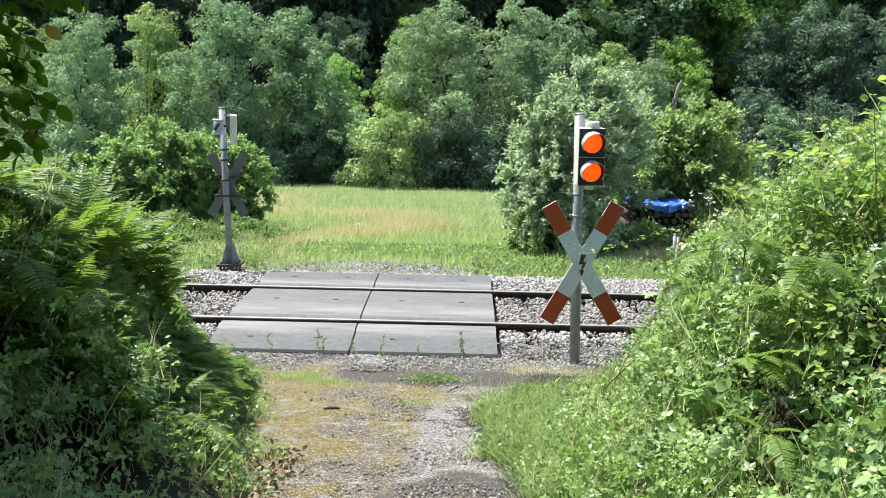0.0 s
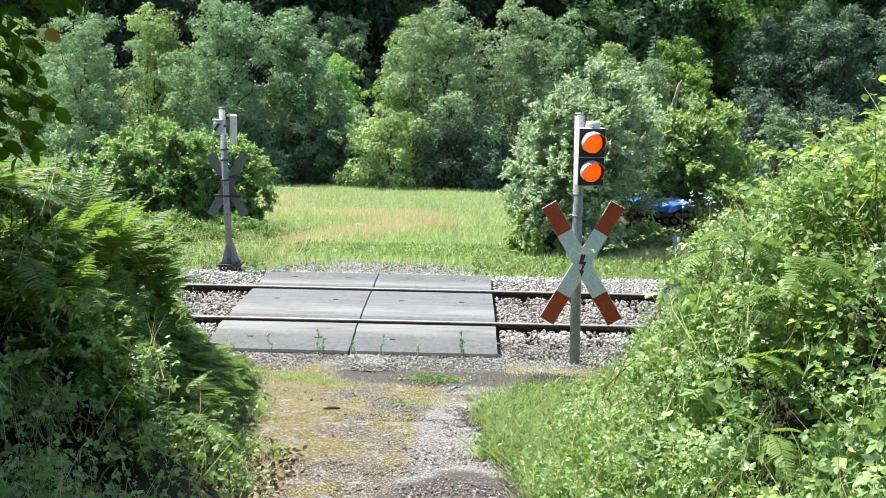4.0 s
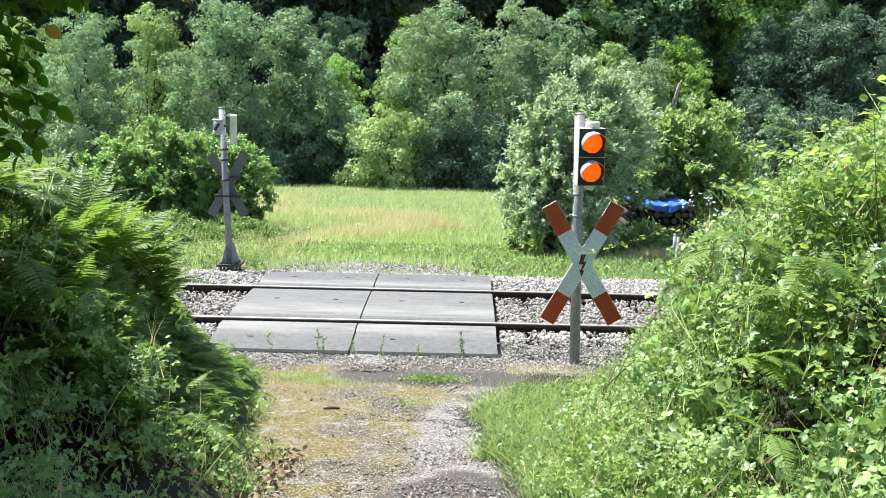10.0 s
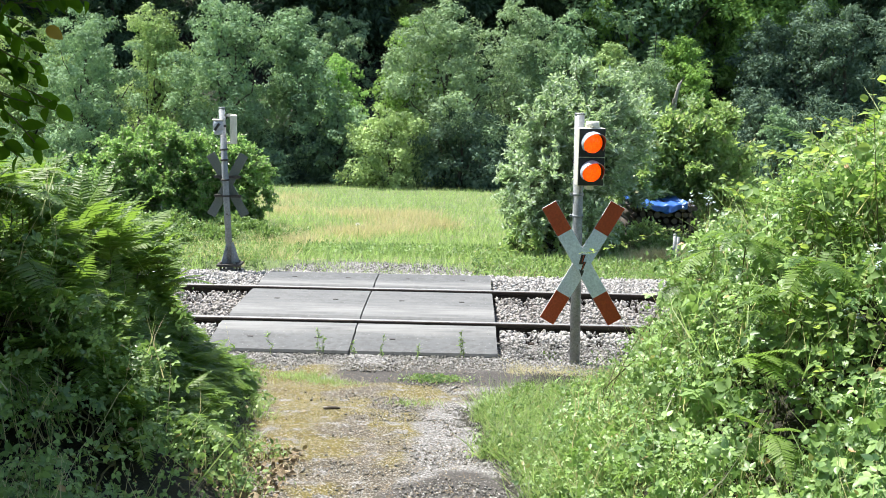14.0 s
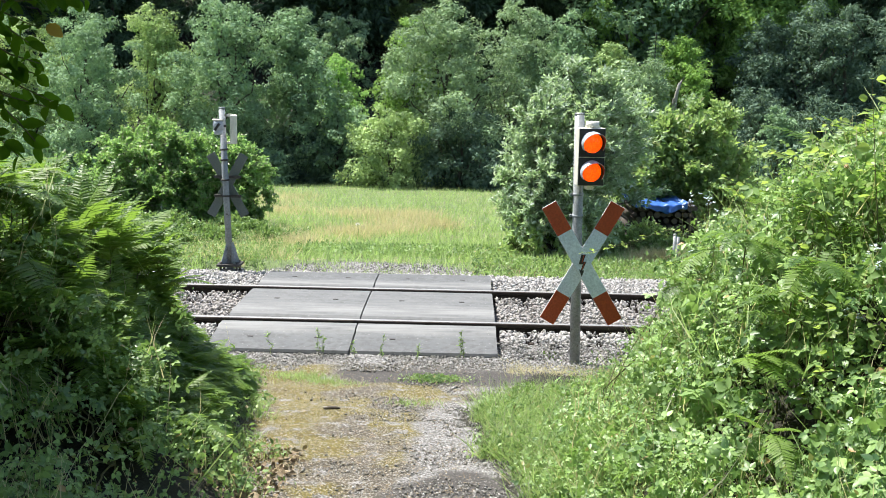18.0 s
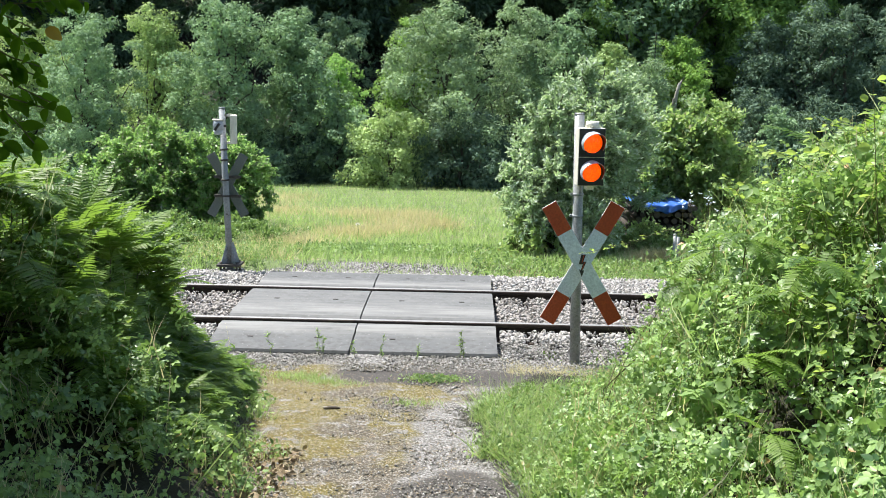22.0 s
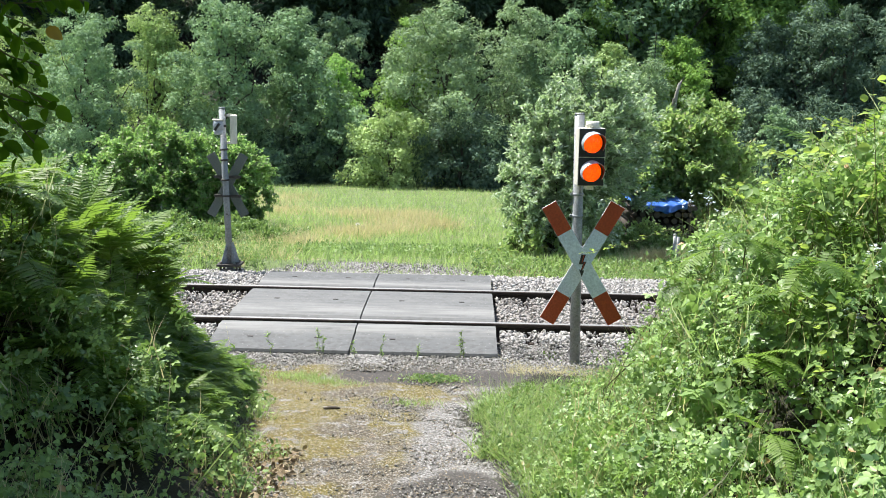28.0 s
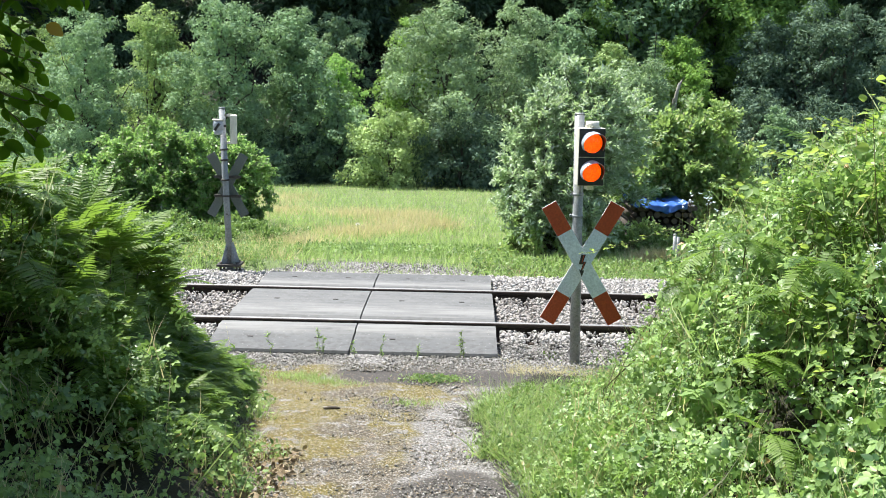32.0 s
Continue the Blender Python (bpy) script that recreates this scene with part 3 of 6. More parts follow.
def build_near_signal():
    sx, sy = 0.700, -0.85
    t = thing("crossing_signal", sx, sy, -0.22, "grey steel post with two lit amber lights and red-white cross", "railway signal")
    lean = Matrix.Rotation(radians(-1.1), 4, "Y")

    def tilt(ob):
        ob.data.transform(lean)
        return ob

    tilt(part("post", rod(0.046, 0.043, 2.305, pose(0, 0, 1.1525), 28), M_GALV, t, "dull galvanised steel tube"))
    tilt(part("post_cap", rod(0.046, 0.040, 0.012, pose(0, 0, 2.309), 28), M_GALV, t))
    for z in (1.605, 1.415):
        bm = rod(0.051, 0.051, 0.022, pose(0, 0, z), 28)
        box(0.03, 0.03, 0.022, (-0.055, 0.0, z), 0.003, bm=bm)
        tilt(part("clamp_band", bm, M_DKGALV, t, "steel clamp band"))
    zc = 1.004
    hold = part("cross_bracket", box(0.10, 0.035, 0.30, (0.02, -0.062, zc), 0.004), M_GALV, t)
    a = cross_board(t, -31.0, -0.112, 1.205, 0.142, M_WHITE, M_RED, M_EDGE, 0.235)
    b = cross_board(t, 29.2, -0.088, 1.205, 0.142, M_WHITE, M_RED, M_EDGE, 0.235)
    for arm in (a, b):
        for ob in (arm, *arm.children):
            ob.data.transform(Matrix.Translation((0.018, 0, zc)))
    bolt = lightning(a, -0.1255)
    for ob in (bolt, *bolt.children):
        ob.data.transform(Matrix.Translation((0.018, 0, zc - 0.01)) @ Matrix.Diagonal((0.9, 1, 0.9, 1)))
    # lamp head
    hx, hz, w, h = 0.046, 1.946, 0.234, 0.496
    turn = Matrix.Translation((hx, -0.115, hz)) @ pose(0, 0, 0, 0, 0, 7)
    head = part("lamp_housing", box(w, 0.13, h, bevel=0.010), M_CREAM, t, "cream lamp housing with a black front plate")
    bracket = part("housing_bracket", box(0.06, 0.10, 0.05, (0.01, 0.03, -0.262), 0.006), M_CREAM, head)
    cap = part("housing_cap", rod(0.062, 0.056, 0.058, pose(0.012, 0.0, 0.275), 24), M_CREAM, head, "cream cylinder cap")
    obs = [head, bracket, cap]
    for z in (0.1235, -0.1235):
        plate = part("front_plate", box(w - 0.010, 0.012, h / 2 - 0.008, (0, -0.069, z), 0.004), M_BLACK, head, "matt black front plate")
        obs.append(plate)
        bm = bmesh.new()
        bmesh.ops.create_uvsphere(bm, u_segments=28, v_segments=14, radius=0.090, matrix=Matrix.Translation((0, -0.070, z)) @ Matrix.Diagonal((1, 0.22, 1, 1)))
        for f in bm.faces:
            f.smooth = True
        obs.append(part("lens", bm, M_LENS, head, "glowing amber ribbed lens"))
        # the hood: a tube cut away below, longest on top
        bm = bmesh.new()
        n, r = 40, 0.100
        ring = []
        for i in range(n + 1):
            a0 = radians(-35 + 250 * i / n)
            d = 0.130 * (0.45 + 0.55 * max(0.0, math.sin(a0)))
            ring.append([bm.verts.new((rr * math.cos(a0), yy, z + rr * math.sin(a0))) for rr, yy in ((r, -0.07), (r, -0.07 - d), (r - 0.004, -0.07 - d), (r - 0.004, -0.07))])
        for p, q in zip(ring, ring[1:]):
            for j in range(4):
                bm.faces.new((p[j], p[(j + 1) % 4], q[(j + 1) % 4], q[j])).material_index = 1 if j == 2 else 0
        bm.faces.new(ring[0])
        bm.faces.new(ring[-1])
        bmesh.ops.recalc_face_normals(bm, faces=bm.faces)
        bm.transform(Matrix.Translation((0, -0.06, z)) @ pose(0, 0, 0, 5, 0, 5) @ Matrix.Translation((0, 0.06, -z)))
        obs.append(part("visor", bm, M_VISOR, head, "grey sheet-metal visor hood"))
        obs[-1].data.materials.append(M_BLACK)
    for ob in obs:
        ob.data.transform(turn)


def build_far_signal():
    t = thing("crossing_signal", -3.265, 3.02, -0.185, "dark grey signal post with the back of a cross, and bell", "railway signal")
    lean = Matrix.Rotation(radians(-2.1), 4, "Y")

    def tilt(ob):
        ob.data.transform(lean)
        return ob

    tilt(part("post", rod(0.041, 0.039, 2.02, pose(0, 0, 1.08), 24), M_DKGALV, t, "dull grey steel tube"))
    tilt(part("post_cap", rod(0.045, 0.038, 0.012, pose(0, 0, 2.094), 24), M_DKGALV, t))
    for z in (1.58, 1.45, 1.20, 1.00):
        tilt(part("clamp_band", rod(0.052, 0.052, 0.022, pose(0, 0, z), 24), M_IRON, t))
    for k in range(4):
        a = 45 + 90 * k
        bm = bmesh.new()
        vs = [bm.verts.new(p) for p in ((0.036, -.006, 0.15), (0.140, -.006, 0.15), (0.044, -.006, 0.42), (0.036, .006, 0.15), (0.140, .006, 0.15), (0.044, .006, 0.42))]
        bm.faces.new(vs[:3])
        bm.faces.new(vs[3:][::-1])
        for i in range(3):
            bm.faces.new((vs[i], vs[(i + 1) % 3], vs[3 + (i + 1) % 3], vs[3 + i]))
        bmesh.ops.recalc_face_normals(bm, faces=bm.faces)
        bm.transform(pose(0, 0, 0, 0, 0, a))
        part("gusset", bm, M_DKGALV, t, "triangular steel gusset")
    part("foot_plate", box(0.29, 0.29, 0.03, (0, 0, 0.135), 0.004), M_IRON, t, "dark iron foot plate")
    for y in (-0.12, 0.12):
        part("foot_beam", box(0.27, 0.05, 0.055, (0, y, 0.028), 0.006), M_DKGALV, t)
    for x in (-0.10, 0.10):
        for y in (-0.10, 0.10):
            part("bolt", rod(0.014, 0.014, 0.14, pose(x, y, 0.105), 6), M_IRON, t)
    for ang, y in ((29, 0.075), (-29, 0.095)):
        bm = box(0.115, 0.016, 0.88, bevel=0.003)
        bm.transform(Matrix.Translation((-0.035, y, 1.125)) @ Matrix.Rotation(radians(ang), 4, "Y"))
        part("cross_arm", bm, M_BACK, t, "dark grey back of a cross arm")
    for z in (1.23, 0.99):
        part("cross_bracket", box(0.34, 0.02, 0.035, (-0.03, 0.058, z), 0.003), M_IRON, t)
    hd = part("lamp_housing", box(0.085, 0.25, 0.35, (0.045, 0.10, 1.825), 0.012, (0, 0, 12)), M_CREAM, t, "cream lamp housing seen edge-on")
    part("housing_bracket", box(0.06, 0.05, 0.03, (0.01, 0.02, 2.00), 0.004), M_CREAM, hd)
    part("housing_bracket", box(0.06, 0.05, 0.03, (0.01, 0.02, 1.66), 0.004), M_CREAM, hd)
    bell = part("bell", rod(0.070, 0.062, 0.13, pose(-0.115, -0.03, 1.885), 20), M_VISOR, t, "pale grey warning bell")
    part("bell_dome", rod(0.045, 0.068, 0.06, pose(-0.115, -0.03, 1.79), 20), M_VISOR, bell)
    part("bell_rim", rod(0.074, 0.074, 0.016, pose(-0.115, -0.03, 1.945), 20), M_CREAM, bell)
    part("bell_bracket", box(0.10, 0.03, 0.03, (-0.065, -0.02, 1.87), 0.004), M_IRON, bell)
    part("bell_strap", box(0.03, 0.02, 0.10, (-0.115, -0.102, 1.86), 0.003, (0, 35, 0)), M_IRON, bell)


build_near_signal()
build_far_signal()


# ---- trees ----
rng = np.random.default_rng(21)


def limb_points(a, b, sag=0.0, wobble=0.06, n=7):
    a, b = np.asarray(a, float), np.asarray(b, float)
    t = np.linspace(0, 1, n)[:, None]
    ln = np.linalg.norm(b - a)
    off = rng.normal(size=(n, 3)) * wobble * ln * np.sin(np.pi * t) * 0.5
    p = a + (b - a) * t + off
    p[:, 2] += sag * ln * np.sin(np.pi * t[:, 0])
    return p


def crown_leaves(lobes, radii, per_area, leaf, flat=0.72, template=CHIP):
    """Leaves on many overlapping clumps, facing outward: close on top of each clump, looser below."""
    at, nrm = [], []
    for c, r in zip(lobes, radii):
        n = max(6, int(per_area * 12.6 * r * r))
        d = rand_dir(n, 0.35)
        ph = rng.uniform(0, 6.3, 3)
        lump = 1 + 0.20 * np.sin(7 * d[:, 0] + ph[0]) * np.sin(7 * d[:, 1] + ph[1]) + 0.12 * np.sin(13 * d[:, 2] + ph[2])
        rr = r * lump * (1.0 - 0.40 * rng.random(n) ** 2.0 + 0.55 * (rng.random(n) < 0.20) * rng.random(n))
        at.append(c + d * rr[:, None] * np.array([1, 1, flat]))
        nrm.append(unit(0.8 * d + 0.42 * rng.normal(size=(n, 3)) + np.array([0, 0, 0.55])))
    at, nrm = np.concatenate(at), np.concatenate(nrm)
    n = len(at)
    along = np.cross(nrm, rng.normal(size=(n, 3))) + np.array([0, 0, -0.25])
    return scatter(template, at, along, nrm, leaf * rng.uniform(0.6, 1.35, n))


def build_tree(name, x, y, height, width, mat, label, category="tree", leaf=0.125, low=0.12, cover=1.5, top=1.0):
    """Trunk, limbs that fork out of it, and a closed crown of leafy clumps round the limb ends."""
    bark = M_BARK
    t = thing(name, x, y, float(land(x, y)) - 0.05, label, category)
    r0 = 0.018 * height + 0.03
    pts = limb_points((0, 0, -0.3), (0, 0, height * 0.86), 0, 0.05, 9)
    child("trunk", mesh_np("trunk", *tube(pts, np.linspace(r0, r0 * 0.15, 9), 9), bark, True), t)
    width = width * 1.42
    R0 = (0.24 + 0.115 * width)

    def half(u):
        wide = np.sqrt(np.clip(1 - ((u - 0.45) / 0.58) ** 2, 0.03, 1)) if u > 0.45 else 0.80 + 0.20 * u / 0.45
        return width / 2 * wide * (1.0 - (1 - top) * u)

    cs, rs, boughs = [], [], []
    count = int(10 + 2.1 * width * height / (R0 * R0 * 4))
    bulge = rng.uniform(0, 6.3, 2)
    for i in range(count):
        u, ang = (i + rng.random()) / count, 2.39996 * i + rng.uniform(-0.6, 0.6)
        R = R0 * rng.uniform(0.62, 1.30) * (1.0 - 0.25 * u)
        out = max(half(u) * (1 + 0.14 * math.sin(3 * ang + bulge[0] + 4 * u) + 0.12 * math.sin(11 * u + 2 * ang + bulge[1])) - 0.55 * R, 0.0) * (1.0 if rng.random() < 0.75 else rng.uniform(0.35, 0.9))
        c = np.array([math.cos(ang) * out, math.sin(ang) * out, height * low + (height * (1 - low) - 0.55 * R) * u ** 0.92])
        c[2] = max(c[2], 0.3 * R)
        if out > 0.3 * width / 2:
            boughs.append(c)
        # each bough is a ledge of leafy sprays that droops outward
        way = np.array([math.cos(ang), math.sin(ang), 0.0])
        for d in rand_dir(11, 0.45):
            q = d * R * np.array([1.0, 1.0, 0.62]) * rng.uniform(0.45, 1.05)
            q[2] -= 0.30 * max(0.0, float(q @ way))
            cs.append(c + q)
            rs.append(R * rng.uniform(0.24, 0.44))
    for i in rng.choice(len(boughs), min(11, len(boughs)), replace=False):
        c = boughs[i]
        f = np.clip((c[2] / height) * rng.uniform(0.45, 0.75), 0.1, 0.8)
        a = pts[int(f * 8)]
        child("limb", mesh_np("limb", *tube(limb_points(a, c * np.array([1.04, 1.04, 1.0]), 0.08, 0.12, 7), np.linspace(r0 * 0.42 * (1 - f * 0.6), r0 * 0.06, 7), 6), bark, True), t)
    # leaves deep inside the crown, larger
    n = int(110 * width * height)
    u = rng.random(n)
    a, k = rng.uniform(0, 2 * np.pi, n), 0.56 * np.sqrt(rng.random(n)) * np.array([half(v) for v in u])
    inner = np.stack([k * np.cos(a), k * np.sin(a), height * (max(low, 0.02) + (0.84 - low) * u)], 1)
    core = scatter(CHIP, inner, rand_dir(n, -0.3), rand_dir(n, 0.8), leaf * rng.uniform(1.2, 1.9, n))
    child("crown", mesh_np("crown", *join([crown_leaves(np.array(cs), rs, cover * 0.62 / (leaf * leaf), leaf), core]), mat), t, "", "stuff")
    return t


def build_conifer(name, x, y, height, width, label, bare=0.12, girth=0.011, mat=None):
    """Straight trunk with whorls of drooping boughs of needles."""
    t = thing(name, x, y, float(land(x, y)) - 0.05, label, "conifer")
    child("trunk", mesh_np("trunk", *tube(limb_points((0, 0, -0.3), (0, 0, height), 0, 0.006, 8), np.linspace(girth * height, 0.02, 8), 8), M_BARK, True), t)
    chunks = []
    for zz in np.arange(bare * height, height * 0.985, 0.040 * height ** 0.75):
        f = 1 - zz / height
        for k in range(8):
            a = rng.uniform(0, 2 * np.pi)
            ln = width / 2 * (0.15 + 0.85 * f ** 0.8) * rng.uniform(0.7, 1.1)
            s = np.linspace(0.12, 1, 13)
            p = np.stack([np.cos(a) * ln * s, np.sin(a) * ln * s, zz - 0.33 * ln * s ** 1.4 + 0.12 * ln * s ** 4], 1)
            p = np.repeat(p, 5, 0) + rng.normal(size=(65, 3)) * 0.05 * ln
            d = np.array([0.7 * np.cos(a), 0.7 * np.sin(a), -0.55]) + rng.normal(size=(65, 3)) * 0.55
            chunks.append(scatter(LANCE, p, d, rand_dir(65, 1.5), ln * rng.uniform(0.14, 0.26, 65), 1.2))
    child("crown", mesh_np("crown", *join(chunks), mat or NEEDLE), t, "", "stuff")
    return t


def build_woods():
    # the row of broadleaved trees at the far edge of the meadow
    row = (
        (-14.3, 29.5, 6.2, 3.3, TREE_BLUE, "broadleaved tree with a rounded bluish-green crown at the meadow's edge", 0.95),
        (-13.0, 34, 7.2, 3.3, TREE_MID, "light green broadleaved tree at the meadow's edge", 0.8),
        (-9.7, 31.5, 7.2, 3.6, TREE_BLUE, "large bluish-green broadleaved tree at the meadow's edge", 0.8),
        (-7.2, 33, 7.1, 4.2, TREE_BLUE, "dark bluish-green tree with a pointed crown", 0.4),
        (-5.3, 31.8, 3.4, 2.3, TREE_BLUE, "spreading green tree with a sunlit shoulder", 0.9),
        (-6.1, 38, 5.1, 2.0, TREE_PALE, "pale yellow-green rounded tree beyond the row", 1.0),
        (-1.0, 32, 7.3, 4.3, TREE_GREY, "big spreading grey-green tree with visible limbs", 0.85),
        (-2.5, 34.5, 7.0, 2.7, TREE_LIGHT, "tall yellow-green tree behind the big one", 0.7),
        (-3.1, 29.5, 3.1, 2.8, TREE_MID, "bushy light green tree with low branches", 0.8),
        (-0.5, 30.2, 3.2, 3.1, TREE_DEEP_SHADE, "dark green tree with low shaded boughs", 0.9),
        (1.8, 35.5, 7.7, 3.0, TREE_GREY, "grey-green tree with thin upright limbs", 0.85),
        (-6.7, 43.5, 4.3, 2.8, TREE_GREY, "grey-green tree in front of the dark spruces", 0.9),
        (-18.0, 40, 6.2, 2.6, TREE_BLUE, "bluish-green tree between the crowns of the row", 0.9),
    )
    slope = (
        (4.2, 40, 6.5, 2.6, TREE_BLUE, "bluish-green tree on the slope", 0.85),
        (6.5, 44, 5.1, 3.1, TREE_LIGHT, "yellow-green tree on the slope", 0.9),
        (8.7, 45, 5.0, 3.2, TREE_LIGHT, "yellow-green broadleaved tree higher on the slope", 0.9),
        (6.2, 38.5, 5.6, 2.5, TREE_MID, "light green young tree on the slope", 0.8),
        (7.3, 35.5, 5.4, 3.2, TREE_GREY, "grey-green spreading tree on the slope", 0.95),
        (9.5, 40.5, 5.3, 2.5, TREE_LIGHT, "yellow-green young tree on the slope", 0.85),
        (10.0, 38.5, 4.8, 1.8, TREE_LIGHT, "thin yellow-green tree beside the dark gap", 0.7),
        (13.5, 40.2, 6.1, 3.5, TREE_DEEP_SHADE, "bluish-green tree on the slope", 0.85),
        (15.0, 39.2, 7.3, 3.7, TREE_DEEP_SHADE, "large bluish-green tree on the slope", 0.85),
        (16.3, 38.0, 7.6, 2.6, TREE_DEEP_SHADE, "dark bluish-green tree on the slope", 0.85),
        (11.9, 35.5, 4.3, 2.5, TREE_DEEP_SHADE, "low bluish-green tree in front of the slope", 0.85),
        (12.3, 33.5, 3.6, 1.8, TREE_BLUE, "young light bluish-green tree in front of the slope", 0.7),
        (14.3, 34.5, 4.0, 2.9, TREE_DEEP_SHADE, "low bluish-green tree in front of the slope", 0.9),
        (13.3, 43, 4.9, 2.2, TREE_LIGHT, "light green tree higher on the slope", 0.85),
    )
    behind = (
        (-18.4, 34, 6.5, 2.8, TREE_MID, "broadleaved tree at the edge of the wood", 0.9),
        (-21.6, 36, 7.0, 3.9, TREE_BLUE, "tall bluish-green tree in the wood", 0.9),
        (19.8, 40, 7.1, 4.2, TREE_DEEP_SHADE, "bluish-green tree at the edge of the slope", 0.9),
    )
    for x, y, h, w, m, label, top in row + slope + behind:
        build_tree("tree", x, y, h, w, m, label, leaf=0.104 + 0.0015 * (y - 26), low=0.0, top=top)
    # bushes that close the foot of the wood; the darkest have shade in their colour
    for x, y, h, w, m in ((-15.5, 28.0, 1.8, 3.2, TREE_BLUE), (-11.2, 30.0, 1.9, 3.2, TREE_DEEP_SHADE), (-8.6, 32.2, 2.2, 3.0, TREE_DEEP_SHADE), (-6.6, 32.6, 2.2, 2.8, TREE_DEEP_SHADE), (-7.6, 30.3, 1.5, 1.0, TREE_BLUE), (-4.0, 32.4, 2.0, 2.6, TREE_DEEP_SHADE),
                          (0.8, 31.4, 1.9, 2.4, TREE_DEEP_SHADE), (2.4, 31.6, 2.0, 2.8, TREE_DEEP_SHADE), (4.6, 32.6, 2.4, 3.0, TREE_DEEP_SHADE), (7.4, 33.0, 2.2, 3.0, TREE_DEEP_SHADE), (10.0, 33.6, 2.0, 2.6, TREE_DEEP_SHADE),
                          (16.4, 33.6, 3.0, 3.6, TREE_DEEP_SHADE), (20.4, 35.0, 3.2, 4.0, TREE_DEEP_SHADE), (-20.0, 30.0, 3.0, 4.0, TREE_BLUE)):
        build_tree("shrub", x, y, h, w, m, "dense green shrub at the foot of the wood", "shrub", leaf=0.125, low=0.0)
    build_conifer("spruce", 8.1, 39.0, 5.9, 2.0, "young blue-green spruce among the broadleaved trees", bare=0.02, mat=TREE_BLUE)
    # dead snag
    t = thing("dead_tree", 8.65, 36.5, float(land(8.65, 36.5)), "bare bleached dead tree with broken limbs", "dead tree")
    child("trunk", mesh_np("trunk", *tube(limb_points((0, 0, -0.2), (-0.05, 0, 3.6), 0, 0.05, 8), np.linspace(0.15, 0.09, 8), 7), M_PALEBARK, True), t)
    child("limb", mesh_np("limb", *tube(np.array([(-0.05, 0, 3.1), (0.0, 0, 3.7), (0.12, 0, 4.2), (0.30, 0, 4.5)]), [0.09, 0.085, 0.07, 0.03], 6), M_PALEBARK, True), t)
    child("limb", mesh_np("limb", *tube(np.array([(-0.05, 0, 2.5), (-0.5, 0, 2.9), (-1.0, 0, 3.0), (-1.5, 0, 2.9)]), [0.05, 0.045, 0.03, 0.015], 6), M_PALEBARK, True), t)
    # undergrowth, its leaf colour darkened to stand for shade under the trees
    n = 130000
    y = 31.5 + 45 * rng.random(n) ** 1.6
    x = rng.uniform(-0.5, 0.5, n) * (y + 10)
    at = np.stack([x, y, land(x, y) + rng.random(n) ** 1.5 * (0.5 + 1.4 * (np.sin(1.3 * x) * np.sin(0.9 * y + x) > 0))], 1)
    me = mesh_np("undergrowth", *scatter(CHIP, at, rand_dir(n, -0.1), rand_dir(n, 1.2), rng.uniform(0.09, 0.24, n)), TREE_DEEP_SHADE)
    tagged(new("undergrowth", me), "green undergrowth on the wooded hillside, with shade put into its colour", "undergrowth", "", "stuff")
    # the wood that climbs the hillside
    kinds = [(TREE_BLUE, "bluish-green"), (TREE_MID, "green"), (TREE_GREY, "grey-green"), (TREE_LIGHT, "light green")]
    firs = [build_conifer("spruce", -9.0, 46.0, 16.0, 4.6, "tall dark spruce in the hillside wood"), build_conifer("spruce", 1.2, 47.0, 15.0, 4.2, "dark spruce in the hillside wood", bare=0.06)]
    broad = [build_tree("tree", -20.0 + 14 * i, 52.0, 10.5, 6.4, m, c + " broadleaved tree in the hillside wood", leaf=0.20, low=0.0) for i, (m, c) in enumerate(kinds)]
    spots = []
    for x in (11.0, 11.5, 12.2, 12.6, 13.0):
        build_conifer("pine", x, 46.0 + rng.uniform(-1, 1), 15.0, 3.2, "tall pine with a bare trunk in the dark of the wood", bare=0.62, girth=0.0048)
    for row, y in enumerate((46, 51, 57, 64, 72)):
        half = 0.43 * (y + 10.3) + 5
        for x in np.arange(-half, half + 0.1, 3.9 + 0.3 * row):
            spots.append((x + rng.uniform(-1.3, 1.3), y + rng.uniform(-1.8, 1.8)))
    for i, (x, y) in enumerate(spots):
        dark = rng.random() < 0.8
        src = firs[int(rng.integers(2))] if dark else broad[int(rng.integers(4))]
        ob = copy_thing(src, pose(x, y, float(land(x, y)) - 0.1, 0, 0, rng.uniform(0, 360)))
        ob.scale = (rng.uniform(0.85, 1.15),) * 3


build_woods()


# ---- shrubs ----
rng = np.random.default_rng(22)


